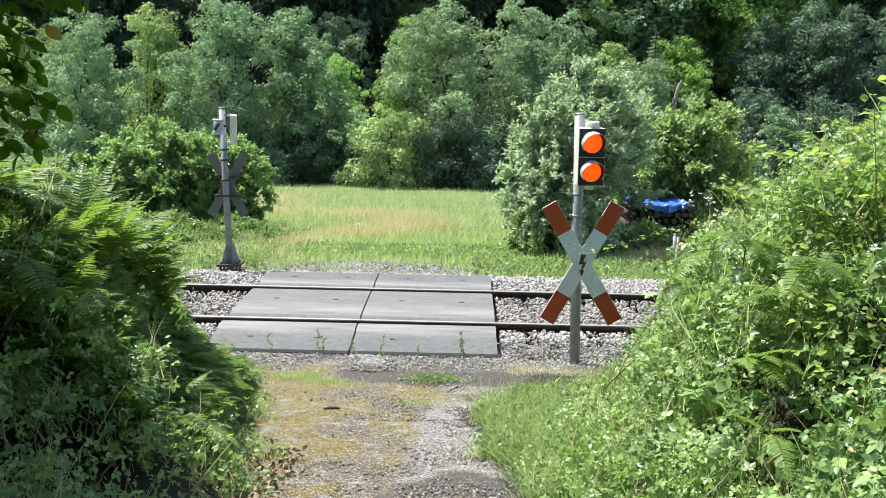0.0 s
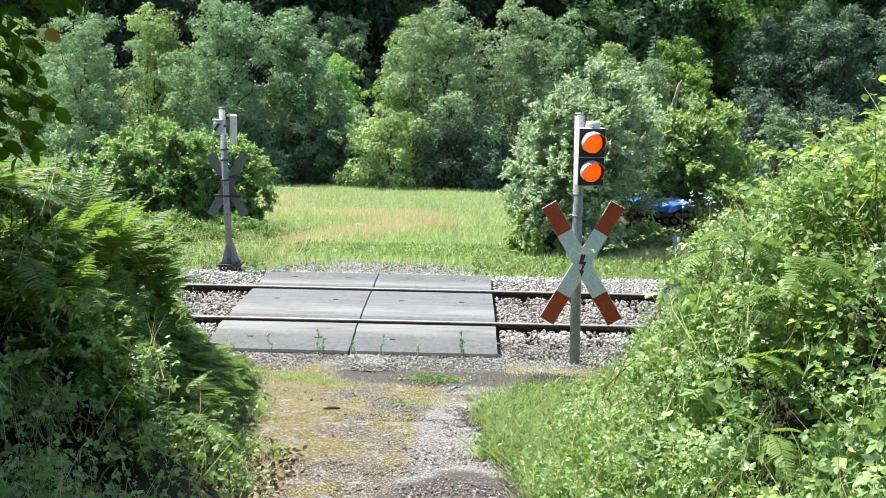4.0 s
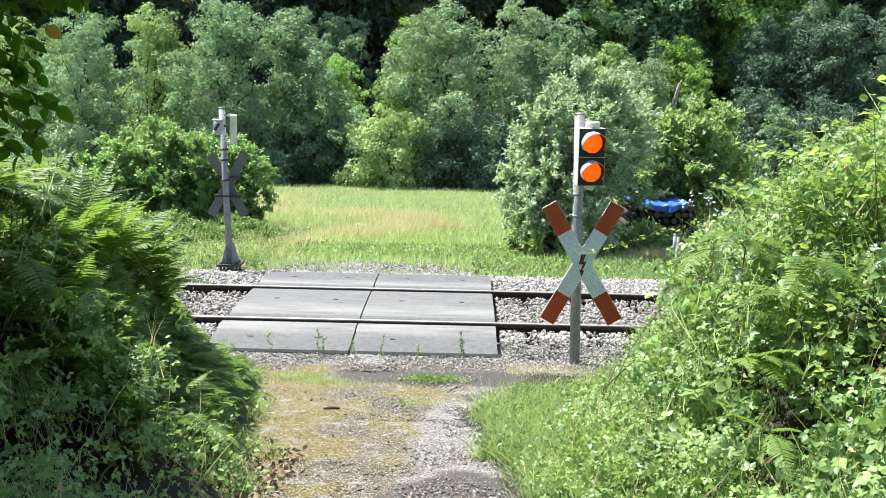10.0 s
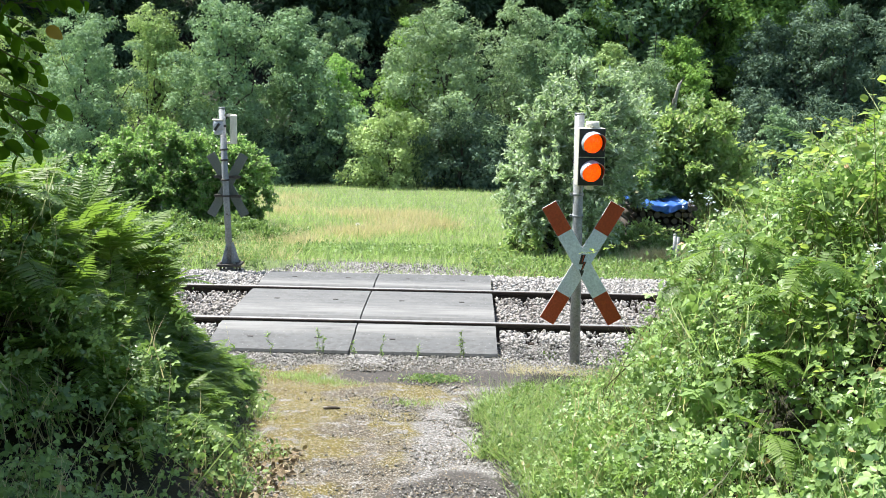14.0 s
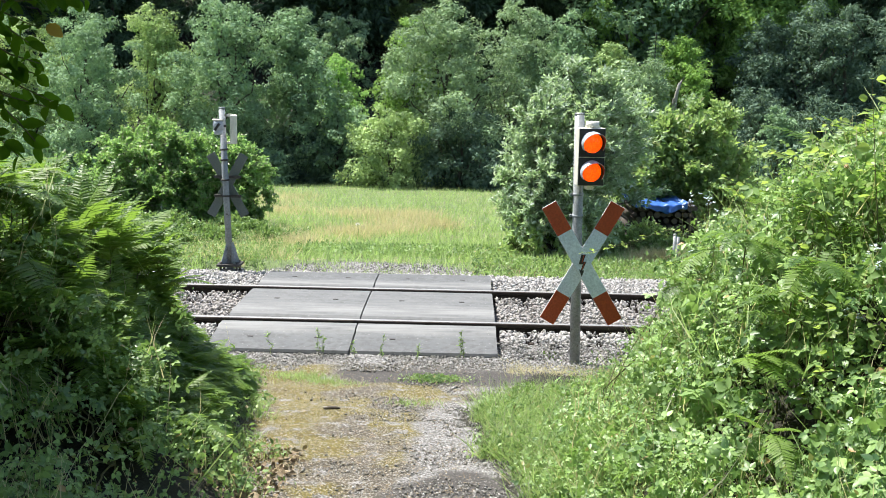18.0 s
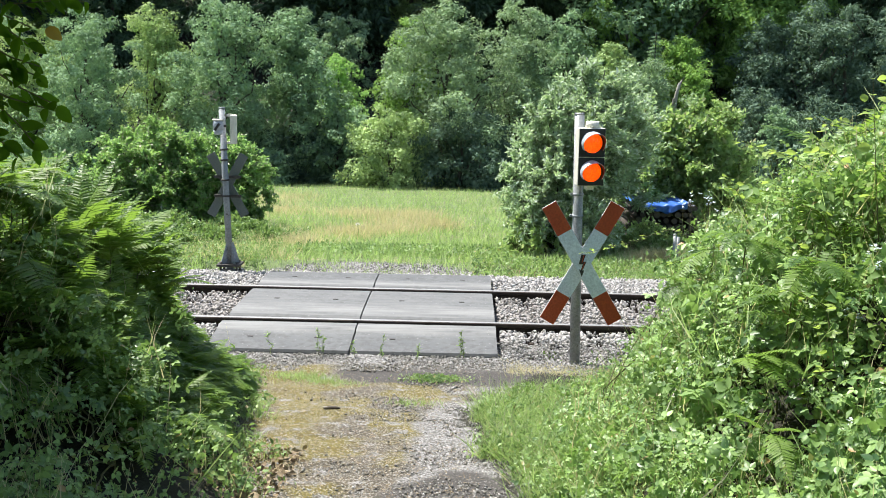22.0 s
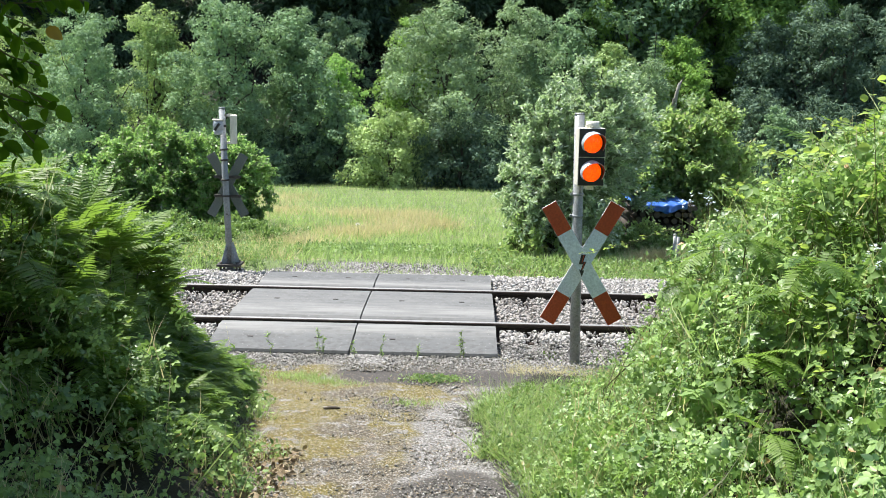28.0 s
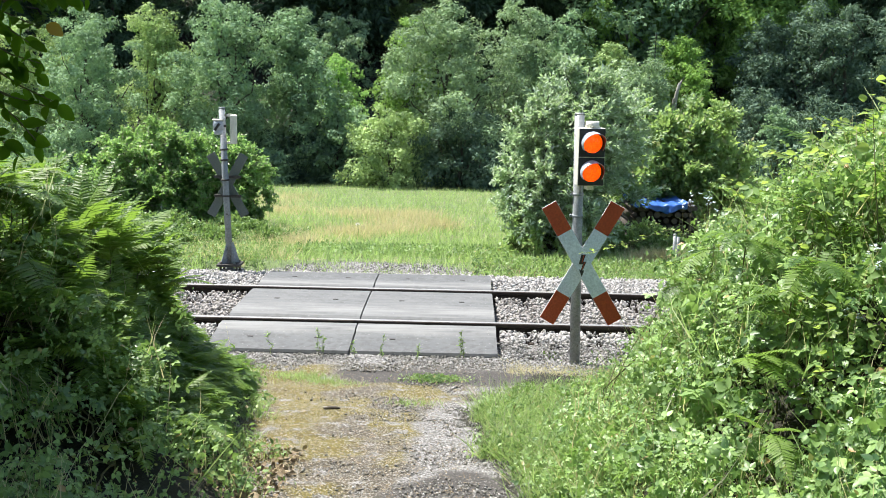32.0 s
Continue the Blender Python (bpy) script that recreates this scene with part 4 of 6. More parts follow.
def build_shrub(name, base, centre, radii, mat, label, category, branches, shoots, leaves, leaf, template, lean=(0, 0, 0), shoot=0.5, thick=0.022, droop=0.0, bark=None, low=-0.55, skip=None, inner=0, taper=0.0):
    """Branches from one root out to an uneven envelope, each with leafy shoots. Returns the thing and its branches."""
    t = thing(name, *base, label, category)
    base, centre, radii, lean = (np.array(v, float) for v in (base, centre, radii, lean))
    out = []
    ways, n = [], branches
    while len(ways) < branches:
        k = np.arange(n) + 0.5
        zz, a = 1 - 2 * k / n, 2.39996 * k
        q = np.sqrt(1 - zz * zz)
        ways = [d for d in unit(np.stack([q * np.cos(a), q * np.sin(a), zz], 1) + rng.normal(size=(n, 3)) * 0.12) if d[2] >= low and not (skip and skip(d))]
        n += 1
    for d in ways[:branches]:
        slim = np.array([1 - taper * max(0.0, d[2]), 1.0, 1.0])
        end = centre - base + d * radii * slim * rng.uniform(0.66, 0.96)
        start = np.array([rng.uniform(-0.15, 0.15), rng.uniform(-0.15, 0.15), 0.0])
        p = limb_points(start, end, 0.06, 0.10, 9)
        b = child("branch", mesh_np("branch", *tube(p, np.linspace(thick, thick * 0.25, 9), 6), bark or M_BARK, True), t)
        twigs, ch = [], []
        for k in range(shoots):
            s = rng.uniform(0.3, 1.0) ** 0.7
            a = p[int(s * 8)]
            dd = unit(0.7 * d + rng.normal(size=3) * 0.62 + np.array([0, 0, 0.35]) + lean)
            ln = shoot * rng.uniform(0.5, 1.2)
            q = a + dd * ln * np.linspace(0, 1, 6)[:, None]
            q[:, 2] -= droop * ln * np.linspace(0, 1, 6) ** 2
            q += lean * ln * 0.5 * np.linspace(0, 1, 6)[:, None] ** 2
            twigs.append(tube(q[::2], np.linspace(0.005, 0.0015, 3), 3))
            n = leaves
            u = rng.uniform(0.08, 1.0, n)
            at = np.stack([np.interp(u * 5, range(6), q[:, j]) for j in range(3)], 1) + rng.normal(size=(n, 3)) * 0.012
            al = unit(0.6 * dd + rng.normal(size=(n, 3)) * 0.7 + lean * 0.8 + np.array([0, 0, -droop]))
            ch.append(scatter(template, at, al, rand_dir(n, 1.0), leaf * rng.uniform(0.6, 1.25, n)))
        child("twig", mesh_np("twig", *join(twigs), M_STEM), b, "", "stuff")
        child("leaves", mesh_np("leaves", *join(ch), mat), b, "", "stuff")
        out.append(b)
    if inner:
        d = rand_dir(inner, 0.3)
        d = d[(d[:, 2] >= low) & np.array([not (skip and skip(q)) for q in d])]
        n = len(d)
        at = centre - base + d * radii * np.stack([1 - taper * np.clip(d[:, 2], 0, 1), np.ones(n), np.ones(n)], 1) * (0.66 * rng.random((n, 1)) ** 0.5)
        at[:, 2] = np.maximum(at[:, 2], 0.02)
        child("inner_foliage", mesh_np("inner_foliage", *scatter(template, at, rand_dir(n, -0.2), rand_dir(n, 0.8), leaf * rng.uniform(0.9, 1.5, n)), mat), t, "", "stuff")
    return t, out


willow, willow_branches = build_shrub(
    "willow_bush", (1.05, 5.05, -0.32), (1.36, 5.35, 1.02), (1.44, 1.05, 1.66), WILLOW,
    "bushy grey-green willow bending in the wind beside the track", "bush", 40, 54, 42, 0.078, WILLOWY, (0.42, 0, 0.12), 0.42, 0.022, 0.12, skip=lambda d: d[0] > 0.15 and d[2] < 0.25, inner=9000, taper=0.5)
hazel, hazel_branches = build_shrub(
    "hazel_bush", (3.10, 7.5, -0.6), (3.25, 7.3, 0.80), (1.5, 0.8, 1.40), HAZEL,
    "light green hazel bush behind the willow", "bush", 34, 48, 22, 0.088, SMALL, (0.1, 0, 0.1), 0.34, 0.02, 0.05, inner=6000)
build_shrub(
    "thicket_bush", (-5.2, 9.0, -0.75), (-5.6, 9.0, 0.42), (2.15, 1.2, 1.16), THICKET,
    "dense rounded bramble thicket with sunlit top", "bush", 72, 62, 34, 0.064, SMALL, (0, 0, 0.1), 0.30, 0.02, 0.2, low=-0.8, inner=14000)
build_shrub(
    "thicket_bush", (-7.6, 7.6, -0.6), (-7.6, 7.6, 0.10), (1.3, 0.9, 0.75), THICKET,
    "low light green bramble thicket beside the track", "bush", 22, 50, 24, 0.064, SMALL, (0, 0, 0.1), 0.36, 0.02, 0.2, low=-0.8)
build_shrub(
    "thicket_bush", (2.1, 5.55, -0.4), (2.25, 5.60, -0.22), (0.85, 0.36, 0.36), HAZEL,
    "low dark green undergrowth in front of the woodpile", "bush", 30, 40, 16, 0.055, SMALL, (0, 0, 0.1), 0.26, 0.012, 0.1, low=-0.4)
build_shrub(
    "thicket_bush", (0.75, 4.75, -0.35), (0.80, 4.75, 0.02), (0.65, 0.45, 0.45), HAZEL,
    "low green undergrowth at the willow's foot", "bush", 10, 30, 12, 0.07, SMALL, (0, 0, 0.1), 0.26, 0.012, 0.1, low=-0.4)


for x, y, w, h in ((-5.2, 6.8, 0.75, 0.34), (-5.6, 5.0, 0.5, 0.20), (-6.4, 6.0, 0.8, 0.32), (-6.0, 7.2, 0.8, 0.40), (-4.4, 4.6, 0.30, 0.12), (-4.0, 5.5, 0.34, 0.13), (-4.9, 5.7, 0.36, 0.15), (-3.7, 6.6, 0.30, 0.12), (-4.6, 6.4, 0.34, 0.14), (-5.1, 4.1, 0.28, 0.10), (-3.2, 5.6, 0.24, 0.08), (-4.2, 7.6, 0.40, 0.18), (-5.4, 7.6, 0.45, 0.2)):
    z = float(land(x, y))
    build_shrub("thicket_bush", (x, y, z), (x, y, z + 0.05), (w, w * 0.7, h), HERB, "low patch of bramble creeping over the verge", "bush", 8, 24, 12, 0.055, SMALL, (0, 0, 0.1), 0.2, 0.008, 0.1, low=-0.1)


# ---- grass and herbs ----
rng = np.random.default_rng(23)


def tuft_field(name, n, sample, height, width, mat, label, sway=0.35, kind="stuff", category="grass"):
    xy = sample(n)
    n = len(xy)
    at = np.stack([xy[:, 0], xy[:, 1], land(xy[:, 0], xy[:, 1]) - 0.01], 1)
    al = rand_dir(n) * np.array([sway, sway, 0]) + np.array([0.06, 0, 1.0])
    h = height * rng.uniform(0.45, 1.25, n)
    me = mesh_np(name, *scatter(BLADE, at, al, rand_dir(n) * np.array([1, 1, 0.1]), h, width / h), mat)
    return tagged(new(name, me), label, category, "", kind)


def herb_field(name, n, sample, height, leaf, mat, label, template=SMALL):
    xy = sample(n)
    n = len(xy)
    at = np.stack([xy[:, 0], xy[:, 1], land(xy[:, 0], xy[:, 1]) + height * rng.random(n) ** 0.8], 1)
    al = rand_dir(n, 0.15)
    me = mesh_np(name, *scatter(template, at, al, rand_dir(n, 1.6), leaf * rng.uniform(0.5, 1.3, n)), mat)
    return tagged(new(name, me), label, "herbs", "", "stuff")


def meadow(n):
    d = 13.2 * (44 / 13.2) ** rng.random(n)
    y = d - 10.3
    x = -0.33 + rng.uniform(-0.36, 0.36, n) * d
    keep = (y < 33 + rng.normal(size=n)) & (y > 2.75) & (((x + 1.45) / 1.75) ** 2 + ((y - 2.7) / 1.0) ** 2 > rng.uniform(0.3, 1.4, n)) & ((x + 3.3) ** 2 + (y - 3.1) ** 2 > 0.12)
    return np.stack([x[keep], y[keep]], 1)


def dry_spots(n):
    c = np.array([(-1.8, 11.0), (-1.6, 8.6), (-2.2, 7.6), (-2.7, 13.0), (-0.9, 9.8), (-1.4, 12.6), (-4.6, 13.6), (-5.4, 19.0), (2.3, 4.2), (-2.9, 5.6)])
    r = np.array([(0.55, 1.0), (0.50, 0.7), (0.5, 0.6), (0.7, 0.9), (0.45, 0.7), (0.6, 0.9), (0.7, 1.6), (0.9, 2.4), (0.35, 0.15), (0.5, 0.4)])
    i = rng.integers(0, len(c), n)
    return c[i] + rng.normal(size=(n, 2)) * r[i] * 0.6


def strip(x0, x1, y0, y1):
    def sample(n):
        return np.stack([rng.uniform(x0, x1, n), rng.uniform(y0, y1, n)], 1)
    return sample


def blobs(places, r):
    def sample(n):
        c = np.array(places)
        i = rng.integers(0, len(c), n)
        return c[i] + rng.normal(size=(n, 2)) * r * np.array([1.0, 0.5])
    return sample


def ragged(y, k):
    return 0.10 * np.sin(5.1 * y + k) + 0.07 * np.sin(11.7 * y + 2 * k) + 0.05 * np.sin(23 * y)


def right_verge(n):
    y = rng.uniform(-5.2, -1.25, n)
    x = path_right(y) + ragged(y, 1) + rng.gamma(2.2, 0.26, n)
    keep = (x > 1.3) | (y < -1.90 + 0.12 * np.sin(9 * x))
    keep &= x > path_right(y) + 0.55 * np.clip((y + 2.9) / 1.0, 0, 1) + 0.12 * np.sin(8 * y)
    thin = np.array([noise.noise((a * 4, b * 4, 2)) for a, b in zip(x, y)])
    keep &= thin + rng.normal(size=n) * 0.25 > -0.22
    return np.stack([x[keep], y[keep]], 1)


def verge_clumps(n):
    c = right_verge(90)
    return c[rng.integers(0, len(c), n)] + rng.normal(size=(n, 2)) * 0.055


def left_verge(n):
    y = rng.uniform(-5.2, -1.6, n)
    x = path_left(y) + 0.10 + ragged(y, 4) - rng.gamma(1.8, 0.16, n)
    return np.stack([x, y], 1)


tuft_field("meadow_grass", 100000, meadow, 0.16, 0.009, GRASS, "bright green uncut meadow grass in the sun", 0.6)
tuft_field("dry_grass", 11000, dry_spots, 0.24, 0.010, DRY, "straw-coloured dry grass stalks among the green", 0.7)
tuft_field("verge_grass", 9000, strip(-8.5, -2.6, 3.5, 8.2), 0.2, 0.008, DRY, "dry brownish grass among the verge herbs", 0.9)
herb_field("verge_herbs", 34000, strip(-8.5, -2.9, 3.25, 8.0), 0.13, 0.040, HERB, "low yellow-green herbs on the verge behind the track")
herb_field("verge_herbs", 5000, strip(-0.2, 6.0, 3.0, 3.8), 0.11, 0.05, HERB, "low green herbs along the far side of the track")
herb_field("verge_herbs", 5000, strip(-2.8, 0.3, 4.2, 5.4), 0.10, 0.05, HERB, "low green herbs at the meadow's edge")
tuft_field("verge_grass", 17000, right_verge, 0.20, 0.0032, GRASS, "bright green grass tongue at the path's edge", 0.9)
tuft_field("verge_grass", 3500, left_verge, 0.11, 0.004, GRASS, "green grass fringe at the path's edge", 0.9)
tuft_field("verge_grass", 4500, right_verge, 0.28, 0.005, GRASS, "long drooping green grass at the path's edge", 1.3)
herb_field("verge_herbs", 9000, right_verge, 0.14, 0.028, HERB, "low light green herbs at the foot of the bank", OVATE)
herb_field("verge_herbs", 2600, verge_clumps, 0.15, 0.030, HERB, "leafy clumps of bright green herbs standing in the grass", OVATE)
herb_field("verge_herbs", 1700, left_verge, 0.09, 0.034, HERB, "low green herbs at the foot of the bank", OVATE)
tuft_field("verge_grass", 1600, right_verge, 0.17, 0.004, DRY, "thin straw-coloured grass at the path's edge", 0.9)
herb_field("moss_patch", 900, blobs([(-0.54, -1.72)], 0.13), 0.025, 0.022, HERB, "small bright green cushion of stonecrop on the path", LEAF)
tuft_field("path_grass", 1300, blobs([(-1.75, -1.7), (-1.5, -1.85), (-1.3, -1.95), (-0.66, -2.6), (-1.6, -1.72)], 0.11), 0.06, 0.004, GRASS, "short green grass tufts growing in the gravel path", 0.8)
herb_field("ballast_weed", 260, blobs([(0.47, -0.45)], 0.07), 0.06, 0.035, HERB, "small green weed growing in the ballast", LEAF)
tuft_field("dry_grass", 1500, blobs([(2.20, 4.05), (2.36, 4.15)], 0.12), 0.20, 0.006, DRY, "tuft of yellowed dry grass beside the fence post", 0.5)
tuft_field("verge_grass", 900, blobs([(-2.6, 2.9), (-2.0, 3.3), (-1.2, 3.2), (-0.5, 3.0), (-0.1, 2.8), (-1.6, 3.0)], 0.16), 0.10, 0.005, GRASS, "short green weeds coming up through the far gravel", 0.9)
herb_field("dead_leaves", 1100, strip(-1.80, -1.25, -5.3, -4.1), 0.02, 0.035, M_STRAW, "brown dead leaves and stalks at the foot of the bank", LEAF)
tuft_field("dry_litter", 1900, strip(0.05, 1.3, -1.55, -0.98), 0.07, 0.005, DRY, "dry brown grass beside the post", 1.2)


def gravel_path():
    n = 30000
    ys = -1.15 - 4.6 * rng.random(n)
    xs = path_left(ys) - 0.1 + (path_right(ys) - path_left(ys) + 0.2) * rng.random(n)
    patch = np.array([noise.noise((x * 1.9, y * 1.9, 5)) for x, y in zip(xs, ys)])
    keep = (patch + 0.6 * (xs + 0.75) + rng.normal(size=n) * 0.3 > 0.12) | (ys > -1.30)
    keep &= ~((((xs + 0.30) / 1.10) ** 2 + ((ys + 1.60) / 0.26) ** 2 < 1) & (rng.random(n) < 0.85))
    xs, ys = xs[keep], ys[keep]
    m = len(xs)
    size = 0.006 + 0.020 * rng.random(m) ** 3.0 + 0.012 * (ys > -1.5) * rng.random(m)
    tagged(new("path_gravel", stones(m, xs, ys, land(xs, ys) + size * 0.1, size, M_PEBBLE, "path_gravel", OCTA)), "loose pale gravel and chippings on the path", "gravel", "", "stuff")
    n = 5200
    ys = -1.2 - 4.4 * rng.random(n)
    xs = path_left(ys) - 0.1 + (path_right(ys) - path_left(ys)) * rng.random(n) ** 1.3
    at = np.stack([xs, ys, land(xs, ys) + 0.012], 1)
    al = rand_dir(n) * np.array([1, 1, 0.12])
    me = mesh_np("plant_litter", *scatter(BLADE, at, al, rand_dir(n, 3), rng.uniform(0.010, 0.040, n), 0.11), M_STRAW)
    tagged(new("plant_litter", me), "dead straw and leaf litter strewn on the path", "litter", "", "stuff")
    st = thing("stick", -1.25, -2.88, float(land(-1.25, -2.88)) + 0.012, "short dark broken stick lying on the path", "stick")
    child("wood", mesh_np("wood", *tube(np.array([(-.06, 0, 0), (-.02, .01, .006), (.03, 0, .01), (.06, .012, .002)]), [.008, .011, .010, .006], 6), M_BARK, True), st)


def edge_gravel(n, x0, x1, y0, y1, size, label):
    xs, ys = rng.uniform(x0, x1, n), rng.uniform(y0, y1, n)
    s = size * rng.uniform(0.5, 1.3, n)
    tagged(new("edge_gravel", stones(n, xs, ys, land(xs, ys) + s * 0.15, s, M_PEBBLE, "edge_gravel", OCTA)), label, "gravel", "", "stuff")


gravel_path()
edge_gravel(5600, -2.9, 1.0, -1.50, -0.945, 0.021, "grey chippings along the near edge of the crossing")
edge_gravel(2200, -2.9, 0.3, 2.54, 2.95, 0.026, "grey chippings along the far edge of the crossing")


def far_gravel():
    n = 2600
    r, w = rng.random(n) ** 0.5, rng.uniform(0, 2 * np.pi, n)
    xs, ys = -1.45 + 1.75 * r * np.cos(w), 2.7 + 0.95 * r * np.sin(w)
    keep = ys > 2.6
    xs, ys = xs[keep], ys[keep]
    m = len(xs)
    size = rng.uniform(0.012, 0.034, m)
    tagged(new("verge_gravel", stones(m, xs, ys, land(xs, ys) + size * 0.1, size, M_PEBBLE, "verge_gravel", OCTA)), "grey gravel at the far end of the crossing", "gravel", "", "stuff")


far_gravel()


# ---- ferns ----
rng = np.random.default_rng(24)


def frond_mesh(arch, pairs=24, wide=0.20):
    """A pinnate frond of unit length along +y, arching, with tapering leaflets that droop a little."""
    s = np.linspace(0, 1, 14)
    ry = np.sin(arch * s) / arch
    rz = (np.cos(arch * s) - 1) / arch
    rach = tube(np.stack([0 * s, ry, rz], 1), np.linspace(0.006, 0.0015, 14), 3)
    u = np.linspace(0.16, 0.985, pairs)
    y, z = np.interp(u, s, ry), np.interp(u, s, rz)
    ty, tz = np.cos(arch * u), -np.sin(arch * u)
    ln = wide * np.clip(np.minimum((u - 0.05) / 0.26, (1.03 - u) / 0.62), 0.05, 1) ** 0.85
    pinna = (np.array([(0, 0, 0), (-.12, .12, .02), (-.11, .50, .012), (0, 1, -.07), (.11, .50, .012), (.12, .12, .02)]), np.array([(0, 3, 2), (0, 2, 1), (0, 4, 3), (0, 5, 4)]))
    ch = [rach]
    for side in (-1, 1):
        at = np.stack([0 * u, y, z], 1)
        al = np.stack([side * np.ones(pairs), 0.38 * ty, 0.38 * tz - 0.18], 1) + rng.normal(size=(pairs, 3)) * 0.06
        nm = np.stack([0 * u, -tz, ty], 1) + rng.normal(size=(pairs, 3)) * 0.12
        ch.append(scatter(pinna, at, al, nm, ln * rng.uniform(0.9, 1.08, pairs), np.clip(3.0 / (pairs * np.maximum(ln, 0.02)), 0.5, 3.0)))
    return mesh_np("frond", *join(ch), FERN)


FRONDS = [frond_mesh(a, p, w) for a, p, w in ((0.7, 21, 0.22), (1.0, 22, 0.24), (1.35, 22, 0.21), (1.1, 20, 0.27), (0.5, 23, 0.20))]


def build_fern(x, y, z, n, length, label, tilt=(25, 62), aim=None, loose=0.0):
    t = thing("fern", x, y, z, label, "fern", "ferns on the banks")
    turn = rng.uniform(0, 360)
    for k in range(n):
        rz = turn + 360 * k / n + rng.uniform(-22, 22) if aim is None else aim + rng.uniform(-70, 70)
        s = length * rng.uniform(0.7, 1.12)
        which = int(rng.integers(len(FRONDS)))
        for attempt in range(9):
            m = pose(0, 0, 0, 0, 0, rz) @ pose(0, 0, 0, 90 - rng.uniform(*tilt), 0, 0) @ pose(0, 0, 0, 0, rng.uniform(-14, 14), 0) @ Matrix.Scale(s, 4)
            ends = [m @ Vector((0, 0.62, -0.15)) + Vector((x, y, z)), m @ Vector((0, 0.95, -0.35)) + Vector((x, y, z))]
            clear = x > -1 or all(e.x < float(bank_face(e.y, e.z)) + loose for e in ends)
            if clear:
                break
            s, rz = s * 0.94, rz + rng.uniform(-50, 50)
        if not clear:
            continue
        f = child("frond", FRONDS[which], t)
        f.matrix_basis = m
    drop = z - float(land(x, y))
    if drop > 0.08:
        child("stem", mesh_np("stem", *tube(np.array([(-0.03, 0.02, -drop - 0.03), (-0.02, 0.0, -drop / 2), (0, 0, 0.02)]), [0.006, 0.005, 0.004], 5), M_STEM), t)
    return t


def plant_ferns():
    label = "green fern with arching pinnate fronds on the bank"
    done = []
    # left bank
    for k in range(400):
        if len(done) >= 130:
            break
        y = rng.uniform(-5.3, -1.9)
        x = float(path_left(y)) - 0.32 - rng.gamma(2.0, 0.40)
        if x < -4.2 or any((x - a) ** 2 + (y - b) ** 2 < 0.032 for a, b in done):
            continue
        done.append((x, y))
        build_fern(x, y, 0.45 * float(land(x, y)) + 0.55 * float(brush_top(x, y)) - 0.08, int(rng.integers(6, 10)), rng.uniform(0.46, 0.68), label)
    # right bank, fewer, in the upper part and at the foot
    done = []
    for k in range(400):
        if len(done) >= 56:
            break
        y = rng.uniform(-5.4, -1.8)
        x = float(bank_right(y)) + 0.20 + rng.gamma(2.4, 0.30)
        if x > 3.2 or (y > -3.2 and x < float(bank_right(y)) + 0.85) or any((x - a) ** 2 + (y - b) ** 2 < 0.16 for a, b in done):
            continue
        done.append((x, y))
        near = x < float(bank_right(y)) + 0.75
        build_fern(x, y, 0.35 * float(land(x, y)) + 0.65 * float(brush_top(x, y)) - (0.12 if near else -0.02), int(rng.integers(5, 8)), rng.uniform(0.28, 0.36) if near else rng.uniform(0.46, 0.68), label)
    build_fern(1.08, -1.55, float(land(1.08, -1.55)), 8, 0.27, "small green fern at the foot of the signal post", (15, 50))


    for x, y, z in ((1.35, -3.86, 1.42), (1.2, -5.6, 0.9), (1.05, -4.3, 0.72), (1.53, -4.85, 1.5), (1.25, -3.95, 1.05), (1.4, -4.6, 1.1), (1.75, -4.4, 1.7), (1.05, -3.4, 0.7)):
        build_fern(x, y, z - 0.30, 7, rng.uniform(0.24, 0.32) if x < 1.22 else rng.uniform(0.42, 0.58), label, (40, 78))
    for x, y, z in ((1.14, -4.84, 1.66), (1.20, -5.47, 1.47), (0.94, -4.35, 1.32), (0.98, -6.01, 1.01), (1.13, -4.18, 1.49), (1.32, -5.36, 1.62), (0.97, -5.59, 1.21)):
        build_fern(x, y + 0.1, z - 0.03, 5, rng.uniform(0.30, 0.42), "bright green fern with spread fronds on the sunny bank", (45, 88), 150)
    for k in range(40):
        y = -4.9 + 2.8 * (k + rng.random()) / 40
        z = rng.uniform(0.02, 0.42) * (0.5 + 0.5 * float(fade(-y, 2.2, 3.2)))
        x = float(bank_face(y, z)) - rng.uniform(0.18, 0.40)
        z = max(z, float(land(x, y)) + 0.04)
        build_fern(x, y, z, 7, rng.uniform(0.36, 0.54), "light green fern at the foot of the shaded bank", (45, 80), -95, 0.14)
    # upright ferns on the crest of the left bank
    for k in range(18):
        y = -4.4 + 1.5 * (k + rng.random()) / 18
        z = 0.95 + 0.30 * (-y - 2.9) + rng.uniform(-0.2, 0.15)
        x = float(bank_face(y, z)) - rng.uniform(0.05, 0.55)
        build_fern(x, y, z, 6, rng.uniform(0.48, 0.62), "sunlit fern with upright fronds on the bank's crest", (12, 52), -60, 0.30)
    # tall ferns that lean out of the face of the left bank on long stems
    for k in range(64):
        y = -5.3 + 3.2 * (k + rng.random()) / 64
        z = (0.30 + 1.50 * float(fade(-y, 2.0, 4.1))) * rng.uniform(0.10, 1.0)
        x = float(bank_face(y, z)) - rng.uniform(0.34, 0.70)
        z = max(z, float(land(x, y)) + 0.02)
        build_fern(x, y, z, 8, rng.uniform(0.44, 0.62), "bracken fern leaning out of the bank with long fronds", (38, 78), -100)


plant_ferns()


# ---- brambles on the banks ----
rng = np.random.default_rng(25)


